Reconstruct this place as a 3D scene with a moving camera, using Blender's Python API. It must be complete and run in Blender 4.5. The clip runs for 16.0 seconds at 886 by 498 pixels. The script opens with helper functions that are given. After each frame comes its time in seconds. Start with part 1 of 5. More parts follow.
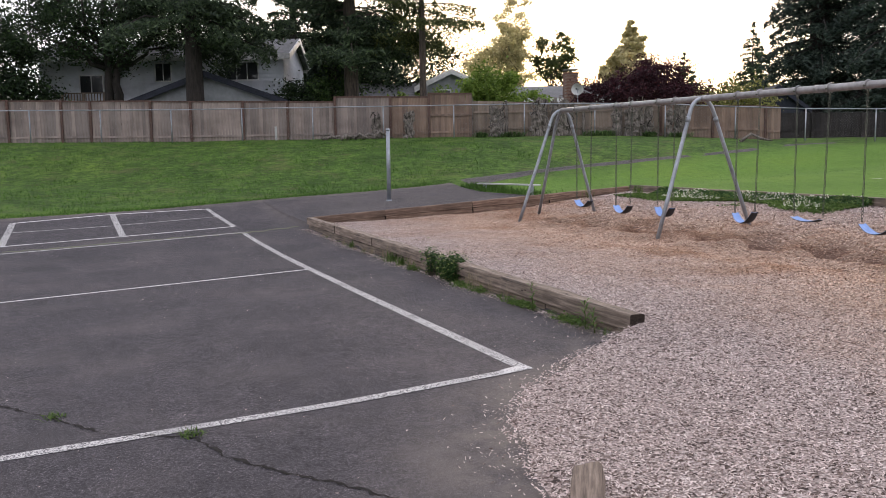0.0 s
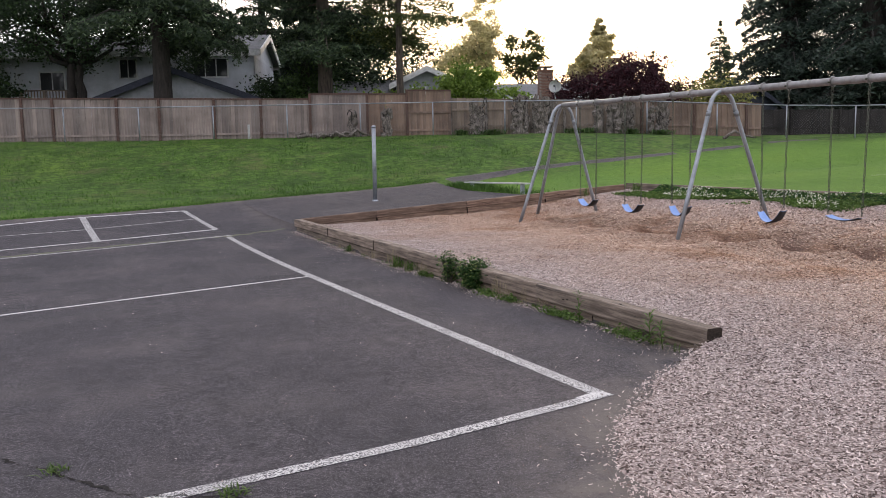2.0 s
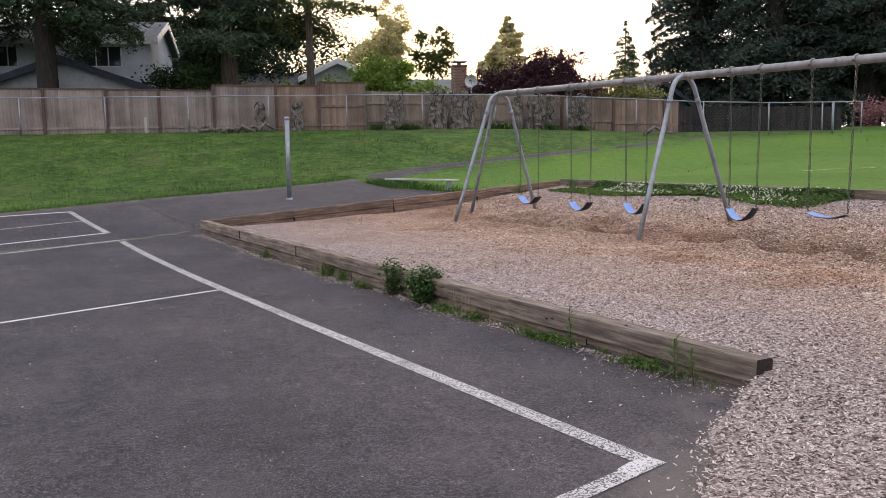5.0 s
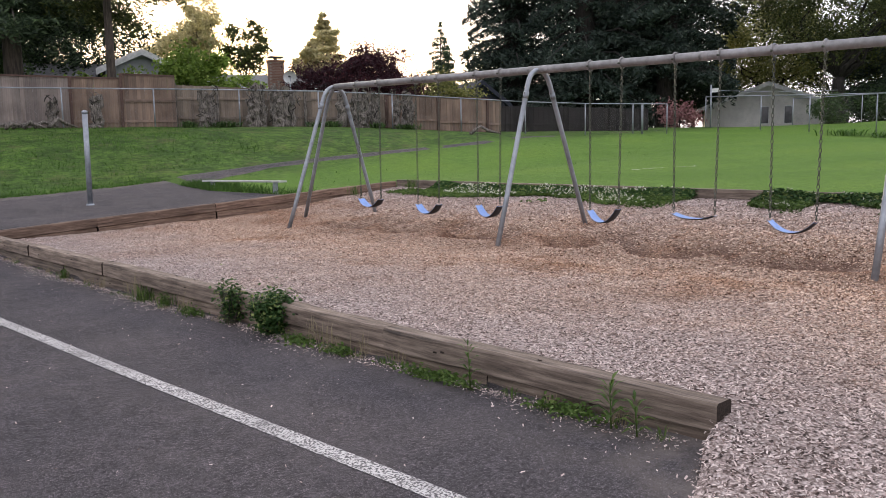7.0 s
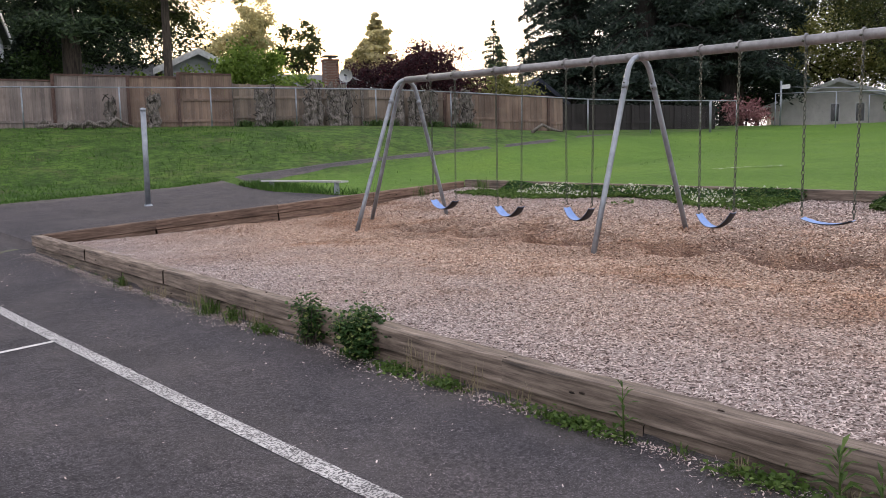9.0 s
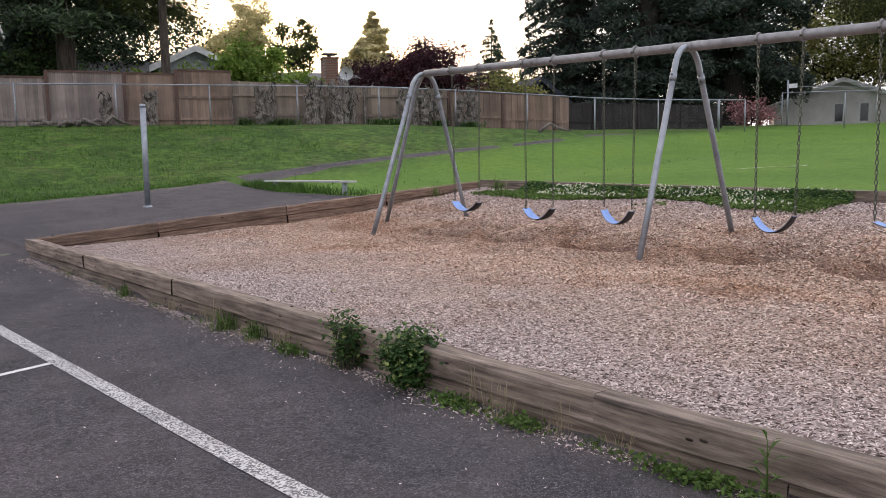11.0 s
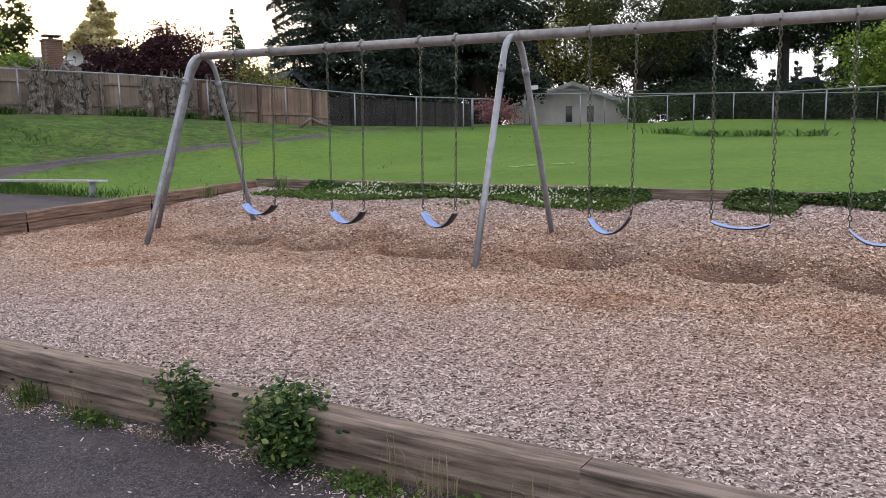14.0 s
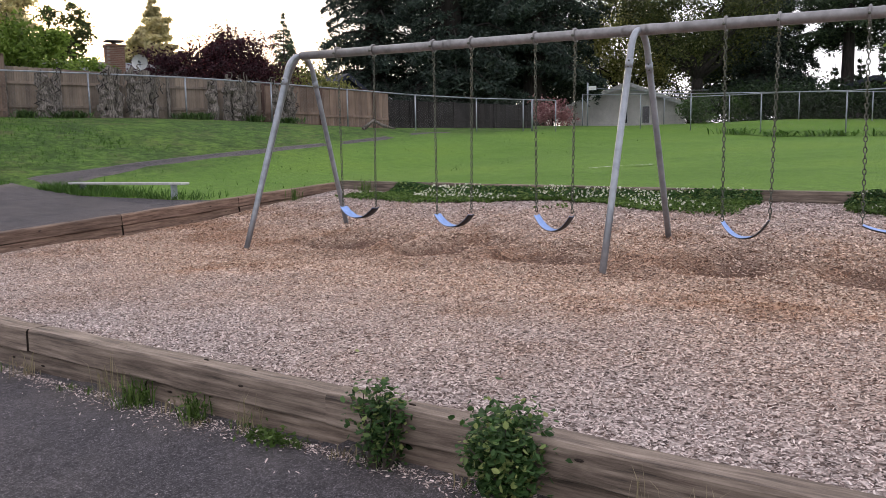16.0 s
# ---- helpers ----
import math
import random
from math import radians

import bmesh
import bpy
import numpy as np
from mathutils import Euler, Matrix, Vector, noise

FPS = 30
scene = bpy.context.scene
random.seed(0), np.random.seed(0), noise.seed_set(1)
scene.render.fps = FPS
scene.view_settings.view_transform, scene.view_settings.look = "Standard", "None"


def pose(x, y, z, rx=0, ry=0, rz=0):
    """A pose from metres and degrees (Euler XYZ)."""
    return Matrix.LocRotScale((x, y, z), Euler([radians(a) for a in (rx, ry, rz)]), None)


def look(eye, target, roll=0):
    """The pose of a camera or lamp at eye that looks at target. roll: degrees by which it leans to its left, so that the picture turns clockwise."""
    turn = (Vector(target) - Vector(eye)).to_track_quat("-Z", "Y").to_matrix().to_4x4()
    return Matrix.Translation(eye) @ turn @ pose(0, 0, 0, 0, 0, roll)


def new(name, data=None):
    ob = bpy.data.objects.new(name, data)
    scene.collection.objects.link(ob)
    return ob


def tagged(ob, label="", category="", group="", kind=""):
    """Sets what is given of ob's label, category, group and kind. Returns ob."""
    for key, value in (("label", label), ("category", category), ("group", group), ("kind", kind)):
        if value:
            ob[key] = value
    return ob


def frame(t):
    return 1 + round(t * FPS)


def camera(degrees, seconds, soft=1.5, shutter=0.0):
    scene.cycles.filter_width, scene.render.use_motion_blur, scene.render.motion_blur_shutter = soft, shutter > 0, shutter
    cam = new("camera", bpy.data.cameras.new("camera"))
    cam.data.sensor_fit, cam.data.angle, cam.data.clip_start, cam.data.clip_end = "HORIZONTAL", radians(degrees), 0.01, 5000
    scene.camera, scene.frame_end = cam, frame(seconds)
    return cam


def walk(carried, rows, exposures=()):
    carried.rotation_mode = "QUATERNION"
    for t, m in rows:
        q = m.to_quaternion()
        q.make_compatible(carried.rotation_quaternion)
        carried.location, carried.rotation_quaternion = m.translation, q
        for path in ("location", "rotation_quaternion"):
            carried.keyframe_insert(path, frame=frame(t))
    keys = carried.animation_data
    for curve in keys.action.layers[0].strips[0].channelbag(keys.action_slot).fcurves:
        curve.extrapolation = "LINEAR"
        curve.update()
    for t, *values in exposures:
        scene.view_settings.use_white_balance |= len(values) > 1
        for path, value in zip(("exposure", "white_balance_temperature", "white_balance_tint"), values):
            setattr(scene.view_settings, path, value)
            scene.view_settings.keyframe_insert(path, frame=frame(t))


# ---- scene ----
cam = camera(57.4, 16.0, soft=0.85)
METRES, EYE, TILT, LEAN, TURN = 8.4, 1.72, 1.0, -1.8, -22.4
ROWS = [
    (0.0, 0.0, 0.0, 0.0, -0.34, -7.31, 2.68),
    (0.5, -0.0212, 0.0237, -0.0034, -3.04, -7.51, 2.62),
    (1.0, -0.0407, 0.0601, -0.0029, -3.5, -7.59, 2.71),
    (1.5, -0.0607, 0.0853, -0.0008, -3.1, -7.5, 2.81),
    (2.0, -0.0774, 0.1075, -0.0021, -2.88, -7.48, 2.88),
    (2.5, -0.0816, 0.1396, -0.005, -2.77, -7.5, 2.95),
    (3.0, -0.0904, 0.1661, -0.0066, -2.81, -7.47, 2.96),
    (3.5, -0.1017, 0.1933, -0.0064, -5.36, -7.61, 2.8),
    (4.0, -0.1007, 0.2289, -0.0117, -6.26, -7.72, 2.83),
    (4.5, -0.103, 0.2652, -0.0125, -6.89, -7.73, 2.82),
    (5.0, -0.1118, 0.3009, -0.0152, -9.47, -7.9, 2.68),
    (5.2, -0.1125, 0.3160, -0.0155, -12.0, -8.0, 2.6),
    (7.3, -0.1215, 0.4775, -0.0188, -22.5, -8.5, 2.35),
    (7.5, -0.1235, 0.4915, -0.0191, -21.0, -8.46, 2.43),
    (8.0, -0.1344, 0.5236, -0.0201, -19.57, -8.38, 2.51),
    (8.5, -0.1303, 0.5598, -0.0212, -19.23, -8.38, 2.54),
    (9.0, -0.1278, 0.5854, -0.0246, -19.01, -8.31, 2.54),
    (9.5, -0.1403, 0.6107, -0.0237, -18.89, -8.28, 2.5),
    (9.7, -0.1410, 0.6209, -0.0242, -18.85, -8.27, 2.5),
    (11.8, -0.1502, 0.7285, -0.0298, -21.25, -8.45, 2.25),
    (12.0, -0.1507, 0.7388, -0.0302, -23.92, -8.55, 2.12),
    (12.5, -0.1419, 0.7661, -0.0317, -33.06, -8.93, 1.38),
    (13.0, -0.1537, 0.7877, -0.031, -36.34, -9.02, 1.27),
    (13.5, -0.1647, 0.8166, -0.0287, -37.25, -9.09, 1.35),
    (14.0, -0.1646, 0.8512, -0.0296, -37.46, -9.18, 1.44),
    (14.5, -0.1784, 0.8766, -0.0298, -37.21, -9.05, 1.48),
    (15.0, -0.1978, 0.8945, -0.0276, -36.55, -8.99, 1.55),
    (15.5, -0.2069, 0.9148, -0.0293, -35.44, -9.0, 1.69),
    (16.0, -0.2136, 0.937, -0.0309, -34.49, -8.93, 1.77),
]
walk(cam, [(t, pose(0, 0, EYE, TILT, LEAN, TURN) @ pose(METRES * x, METRES * y, METRES * z, 90 + pitch, roll, yaw)) for t, x, y, z, yaw, pitch, roll in ROWS])

# ---- world and light ----
SUN_AZ, SUN_EL = 31.0, 9.0            # degrees clockwise from +y, degrees above the horizon
world = bpy.data.worlds.new("world")
scene.world = world
world.use_nodes = True
wn, wl = world.node_tree.nodes, world.node_tree.links
sky = wn.new("ShaderNodeTexSky")
sky.sky_type = "NISHITA"
sky.sun_disc = False
sky.sun_elevation, sky.sun_rotation = radians(SUN_EL), radians(SUN_AZ)
sky.air_density, sky.dust_density, sky.ozone_density = 1.2, 3.0, 1.0
clouds = wn.new("ShaderNodeTexNoise")
clouds.inputs["Scale"].default_value = 2.2
clouds.inputs["Detail"].default_value = 5.0
wco = wn.new("ShaderNodeTexCoord")
wl.new(wco.outputs["Generated"], clouds.inputs["Vector"])
cramp = wn.new("ShaderNodeValToRGB")
cramp.color_ramp.elements[0].position, cramp.color_ramp.elements[0].color = 0.35, (6.9, 6.95, 8.2, 1)
cramp.color_ramp.elements[1].position, cramp.color_ramp.elements[1].color = 0.65, (9.8, 9.6, 10.3, 1)
wl.new(clouds.outputs["Fac"], cramp.inputs["Fac"])
wmix = wn.new("ShaderNodeMix")
wmix.data_type = "RGBA"
wmix.inputs["Factor"].default_value = 0.72
wl.new(sky.outputs["Color"], wmix.inputs["A"])
wl.new(cramp.outputs["Color"], wmix.inputs["B"])
background = wn["Background"]
background.inputs["Strength"].default_value = 0.15
wl.new(wmix.outputs["Result"], background.inputs["Color"])

sun = new("sun", bpy.data.lights.new("sun", "SUN"))
sun.data.energy, sun.data.angle, sun.data.color = 0.8, radians(14), (1.0, 0.80, 0.62)
sun_dir = Vector((math.sin(radians(SUN_AZ)) * math.cos(radians(SUN_EL)), math.cos(radians(SUN_AZ)) * math.cos(radians(SUN_EL)), math.sin(radians(SUN_EL))))
sun.matrix_world = look(sun_dir * 60, (0, 0, 0))
scene.view_settings.exposure = 0.56

# ---- the lie of the land ----
U, V = Vector((0.925, -0.381, 0)), Vector((0.381, 0.925, 0))     # along and across the boundary fence


def smooth(a, b, t):
    t = min(1.0, max(0.0, (t - a) / (b - a)))
    return t * t * (3 - 2 * t)


def ground_z(x, y):
    v = 0.381 * x + 0.925 * y
    s = max(-25.0, x - 2.8)
    z = 0.12 + (0.035 * s if s > 0 else 0.012 * s)
    q = max(0.0, min(y, 24.0) - 12.0)
    z += 0.0033 * q * q + (0.079 * (y - 24) if y > 24 else 0)
    z -= 0.012 * max(0.0, 5 - max(y, -15))
    z += 0.28 * smooth(8, 13.5, x) * (1 - smooth(17, 21, y))
    z += 1.05 * smooth(26, 36, v) * (1 - 0.55 * smooth(18, 32, x)) + 0.2 * smooth(13, 32, x) * (1 - smooth(26, 36, v))
    k = 0.18
    return min(z, 2.85) - k * math.log(1 + math.exp(-abs(2.85 - z) / k)) + 0.30 * smooth(38, 48, x) * (1 - smooth(20, 27, y))


def uv_point(u, v, dz=0.0):
    p = U * u + V * v
    return Vector((p.x, p.y, ground_z(p.x, p.y) + dz))


HOLES = [(8.9, 14.2), (8.88, 12.85), (8.84, 11.5), (8.9, 9.7), (8.82, 8.42), (8.8, 7.2)]


def hollow(i, x, y):
    """How far out a place lies in one scuffed hollow: steep towards the court, gentle towards the lawn; 1 is its rim."""
    hx, hy = HOLES[i]
    w = 1 + 0.22 * noise.noise((x * 1.6, y * 1.6, 20.0 + i))
    return w * math.hypot((x - hx) / (0.58 if x < hx else 0.95 if i > 2 else 0.8), (y - hy) / (0.66 if i > 2 else 0.6))


def chip_z(x, y):
    z = ground_z(x, y) + 0.02 + (0.03 + 0.13 * (1 - smooth(4.6, 9, x))) * smooth(4.3, 6.3, y) * smooth(3.2, 4.4, x) * (1 - 0.75 * smooth(11.5, 17.0, y))
    for i, (hx, hy) in enumerate(HOLES):
        if abs(x - hx) < 2.4 and abs(y - hy) < 2.0:
            d = hollow(i, x, y)
            lip = 0.07 if x < hx else 0.035
            z -= (0.27 if i > 2 else 0.20) * math.exp(-d ** (7 if x < hx else 2.4)) - lip * math.exp(-((d - 1.3) / 0.3) ** 2)
    return z + 0.028 * noise.noise((x * 0.9, y * 0.9, 3.0)) + 0.012 * noise.noise((x * 3.1, y * 3.1, 9.0))


# ---- materials ----
def material(name, rough=0.8, metal=0.0):
    m = bpy.data.materials.new(name)
    m.use_nodes = True
    b = m.node_tree.nodes["Principled BSDF"]
    b.inputs["Roughness"].default_value, b.inputs["Metallic"].default_value = rough, metal
    return m, m.node_tree.nodes, m.node_tree.links, b


def noise_node(n, l, scale, detail=6.0, vector=None, rough=0.6):
    t = n.new("ShaderNodeTexNoise")
    t.inputs["Scale"].default_value, t.inputs["Detail"].default_value, t.inputs["Roughness"].default_value = scale, detail, rough
    if vector is None:
        vector = n.new("ShaderNodeTexCoord").outputs["Object"]
    l.new(vector, t.inputs["Vector"])
    return t.outputs["Fac"]


def ramp(n, l, fac, stops):
    r = n.new("ShaderNodeValToRGB")
    while len(r.color_ramp.elements) < len(stops):
        r.color_ramp.elements.new(0.5)
    for e, (p, c) in zip(r.color_ramp.elements, stops):
        e.position, e.color = p, (*c, 1)
    l.new(fac, r.inputs["Fac"])
    return r.outputs["Color"]


def mixed(n, l, fac, a, b, how="MIX"):
    m = n.new("ShaderNodeMix")
    m.data_type, m.blend_type = "RGBA", how
    for key, value in (("Factor", fac), ("A", a), ("B", b)):
        s = m.inputs[key]
        if isinstance(value, bpy.types.NodeSocket):
            l.new(value, s)
        else:
            s.default_value = value if key == "Factor" else (*value, 1)
    return m.outputs["Result"]


def bump(n, l, b, height, strength=0.3, distance=0.02):
    t = n.new("ShaderNodeBump")
    t.inputs["Strength"].default_value, t.inputs["Distance"].default_value = strength, distance
    l.new(height, t.inputs["Height"])
    l.new(t.outputs["Normal"], b.inputs["Normal"])


def stretched(n, l, sx, sy, sz):
    m = n.new("ShaderNodeMapping")
    m.inputs["Scale"].default_value = (sx, sy, sz)
    l.new(n.new("ShaderNodeTexCoord").outputs["Object"], m.inputs["Vector"])
    return m.outputs["Vector"]


def island_random(n):
    return n.new("ShaderNodeNewGeometry").outputs["Random Per Island"]


def two_scale(name, dark, light, fine, coarse, rough=0.85, relief=0.3, distance=0.01, metal=0.0):
    """A surface whose colour varies with fine grain and with broad stains."""
    m, n, l, b = material(name, rough, metal)
    grain = noise_node(n, l, fine)
    base = ramp(n, l, grain, [(0.3, dark), (0.7, light)])
    stain = ramp(n, l, noise_node(n, l, coarse, 4), [(0.35, (0.72, 0.72, 0.72)), (0.65, (1.12, 1.12, 1.12))])
    l.new(mixed(n, l, 0.8, base, stain, "MULTIPLY"), b.inputs["Base Color"])
    bump(n, l, b, grain, relief, distance)
    return m


def leafy(name, dark, light, tip=None, translucent=0.35):
    m, n, l, b = material(name, 0.6)
    b.inputs["Specular IOR Level"].default_value = 0.25
    c = ramp(n, l, island_random(n), [(0.0, dark), (0.8, light), (1.0, tip or light)])
    broad = ramp(n, l, noise_node(n, l, 0.45, 3), [(0.35, (0.65, 0.65, 0.65)), (0.65, (1.25, 1.25, 1.15))])
    c = mixed(n, l, 0.8, c, broad, "MULTIPLY")
    l.new(c, b.inputs["Base Color"])
    t = n.new("ShaderNodeBsdfTranslucent")
    l.new(c, t.inputs["Color"])
    s = n.new("ShaderNodeMixShader")
    s.inputs["Fac"].default_value = translucent
    l.new(b.outputs["BSDF"], s.inputs[1])
    l.new(t.outputs["BSDF"], s.inputs[2])
    l.new(s.outputs["Shader"], n["Material Output"].inputs["Surface"])
    return m


def make_asphalt():
    m, n, l, b = material("asphalt", 0.85)
    grit = noise_node(n, l, 160, 3)
    patch = noise_node(n, l, 0.55, 6)
    c = ramp(n, l, grit, [(0.36, (0.021, 0.020, 0.022)), (0.5, (0.049, 0.047, 0.0495)), (0.6, (0.078, 0.0745, 0.078)), (0.68, (0.22, 0.21, 0.21))])
    p = ramp(n, l, patch, [(0.3, (0.78, 0.77, 0.79)), (0.5, (1.0, 0.98, 1.0)), (0.72, (1.3, 1.22, 1.2))])
    c = mixed(n, l, 1.0, c, p, "MULTIPLY")
    gravel = ramp(n, l, noise_node(n, l, 48, 3, rough=0.8), [(0.36, (0.5, 0.49, 0.51)), (0.5, (1.0, 0.98, 1.0)), (0.64, (1.6, 1.55, 1.58))])
    c = mixed(n, l, 1.0, c, gravel, "MULTIPLY")
    blot = ramp(n, l, noise_node(n, l, 7, 5, rough=0.7), [(0.3, (0.72, 0.71, 0.73)), (0.7, (1.25, 1.22, 1.24))])
    c = mixed(n, l, 0.9, c, blot, "MULTIPLY")
    v = n.new("ShaderNodeTexVoronoi")
    v.inputs["Scale"].default_value = 32
    l.new(n.new("ShaderNodeTexCoord").outputs["Object"], v.inputs["Vector"])
    speck = ramp(n, l, v.outputs["Distance"], [(0.07, (1, 1, 1)), (0.14, (0, 0, 0))])
    keep = ramp(n, l, noise_node(n, l, 9, 2), [(0.56, (0, 0, 0)), (0.66, (1, 1, 1))])
    dust = ramp(n, l, noise_node(n, l, 0.9, 6, rough=0.65), [(0.48, (0, 0, 0)), (0.68, (0.28, 0.28, 0.28))])
    c = mixed(n, l, dust, c, (0.125, 0.109, 0.107))
    silt = n.new("ShaderNodeAttribute")
    silt.attribute_name = "silt"
    streak = ramp(n, l, noise_node(n, l, 2.6, 7, rough=0.7), [(0.36, (0.15, 0.15, 0.15)), (0.6, (1, 1, 1))])
    c = mixed(n, l, mixed(n, l, 1.0, silt.outputs["Fac"], streak, "MULTIPLY"), c, (0.165, 0.140, 0.125))
    c = mixed(n, l, mixed(n, l, 1.0, speck, keep, "MULTIPLY"), c, (0.22, 0.20, 0.18))
    l.new(c, b.inputs["Base Color"])
    bump(n, l, b, grit, 0.8, 0.008)
    return m


def make_paint(name, lo, hi, tone):
    """Line paint; lo and hi set how much of it has worn away."""
    m, n, l, b = material(name, 0.8)
    worn = ramp(n, l, noise_node(n, l, 85, 4), [(lo, (0, 0, 0)), (hi, (1, 1, 1))])
    broad = ramp(n, l, noise_node(n, l, 2.4, 3), [(0.3, (0.6, 0.6, 0.6)), (0.5, (1, 1, 1))])
    l.new(mixed(n, l, mixed(n, l, 1.0, worn, broad, "MULTIPLY"), (0.07, 0.065, 0.068), (tone, tone * 0.96, tone * 0.94)), b.inputs["Base Color"])
    return m


def chip_colour(n, l, pick):
    """Bleached grey near the border, orange tan where the swings scuff the chips up."""
    grey = ramp(n, l, pick, [(0.0, (0.055, 0.035, 0.03)), (0.16, (0.20, 0.145, 0.13)), (0.30, (0.46, 0.37, 0.348)), (0.65, (0.58, 0.48, 0.452)), (1.0, (0.72, 0.62, 0.59))])
    tan = ramp(n, l, pick, [(0.0, (0.07, 0.03, 0.018)), (0.16, (0.27, 0.15, 0.10)), (0.30, (0.50, 0.325, 0.232)), (0.65, (0.63, 0.45, 0.345)), (1.0, (0.75, 0.59, 0.47))])
    co = n.new("ShaderNodeTexCoord")
    sep = n.new("ShaderNodeSeparateXYZ")
    l.new(co.outputs["Object"], sep.inputs["Vector"])
    band = n.new("ShaderNodeMath")
    band.operation = "SUBTRACT"
    band.inputs[1].default_value = 8.4
    l.new(sep.outputs["X"], band.inputs[0])
    off = n.new("ShaderNodeMath")
    off.operation = "ABSOLUTE"
    l.new(band.outputs[0], off.inputs[0])
    wob = n.new("ShaderNodeMath")
    wob.operation = "MULTIPLY_ADD"
    wob.inputs[1].default_value, wob.inputs[2].default_value = 3.2, -1.6
    l.new(noise_node(n, l, 0.8, 4), wob.inputs[0])
    total = n.new("ShaderNodeMath")
    total.operation = "ADD"
    l.new(off.outputs[0], total.inputs[0])
    l.new(wob.outputs[0], total.inputs[1])
    fac = n.new("ShaderNodeMapRange")
    fac.inputs["From Min"].default_value, fac.inputs["From Max"].default_value = 1.1, 4.0
    fac.inputs["To Min"].default_value, fac.inputs["To Max"].default_value = 1.0, 0.09
    l.new(total.outputs[0], fac.inputs["Value"])
    c = mixed(n, l, fac.outputs["Result"], grey, tan)
    damp = ramp(n, l, noise_node(n, l, 0.75, 5, rough=0.7), [(0.5, (1, 1, 1)), (0.64, (0.74, 0.62, 0.52))])
    c = mixed(n, l, fac.outputs["Result"], c, mixed(n, l, 1.0, c, damp, "MULTIPLY"))
    rust = ramp(n, l, pick, [(0.0, (0.085, 0.035, 0.02)), (0.3, (0.31, 0.155, 0.09)), (1.0, (0.58, 0.37, 0.25))])
    row = n.new("ShaderNodeMapRange")
    row.interpolation_type = "SMOOTHSTEP"
    row.inputs["From Min"].default_value, row.inputs["From Max"].default_value = 0.25, 1.0
    row.inputs["To Min"].default_value, row.inputs["To Max"].default_value = 0.85, 0.0
    mid = n.new("ShaderNodeMath")
    mid.operation = "SUBTRACT"
    mid.inputs[1].default_value = 8.85
    l.new(sep.outputs["X"], mid.inputs[0])
    dist = n.new("ShaderNodeMath")
    dist.operation = "ABSOLUTE"
    l.new(mid.outputs[0], dist.inputs[0])
    l.new(dist.outputs[0], row.inputs["Value"])
    patchy = ramp(n, l, noise_node(n, l, 1.1, 4), [(0.42, (0, 0, 0)), (0.58, (1, 1, 1))])
    return mixed(n, l, mixed(n, l, 1.0, row.outputs["Result"], patchy, "MULTIPLY"), c, rust)


def make_chips():
    m, n, l, b = material("wood_chips", 0.9)
    l.new(chip_colour(n, l, island_random(n)), b.inputs["Base Color"])
    return m


def make_chip_bed():
    m, n, l, b = material("wood_chip_bed", 0.95)
    v = n.new("ShaderNodeTexVoronoi")
    v.inputs["Scale"].default_value = 58
    warp = n.new("ShaderNodeVectorMath")
    warp.operation = "MULTIPLY_ADD"
    nz = n.new("ShaderNodeTexNoise")
    nz.inputs["Scale"].default_value = 14
    co = n.new("ShaderNodeTexCoord").outputs["Object"]
    l.new(co, nz.inputs["Vector"])
    l.new(nz.outputs["Color"], warp.inputs[0])
    warp.inputs[1].default_value = (0.06, 0.06, 0.06)
    l.new(co, warp.inputs[2])
    l.new(warp.outputs[0], v.inputs["Vector"])
    sep = n.new("ShaderNodeSeparateColor")
    l.new(v.outputs["Color"], sep.inputs["Color"])
    c = chip_colour(n, l, sep.outputs["Red"])
    # cell rims are darkened to paint the shade in gaps between chips
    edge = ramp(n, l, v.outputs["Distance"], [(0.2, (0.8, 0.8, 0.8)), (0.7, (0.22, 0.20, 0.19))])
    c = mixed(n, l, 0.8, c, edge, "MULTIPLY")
    damp = n.new("ShaderNodeAttribute")
    damp.attribute_name = "bare"
    soil = ramp(n, l, noise_node(n, l, 60, 4), [(0.3, (0.05, 0.022, 0.013)), (0.7, (0.125, 0.058, 0.035))])
    c = mixed(n, l, damp.outputs["Fac"], c, soil)
    l.new(c, b.inputs["Base Color"])
    bump(n, l, b, v.outputs["Distance"], 0.8, 0.02)
    return m


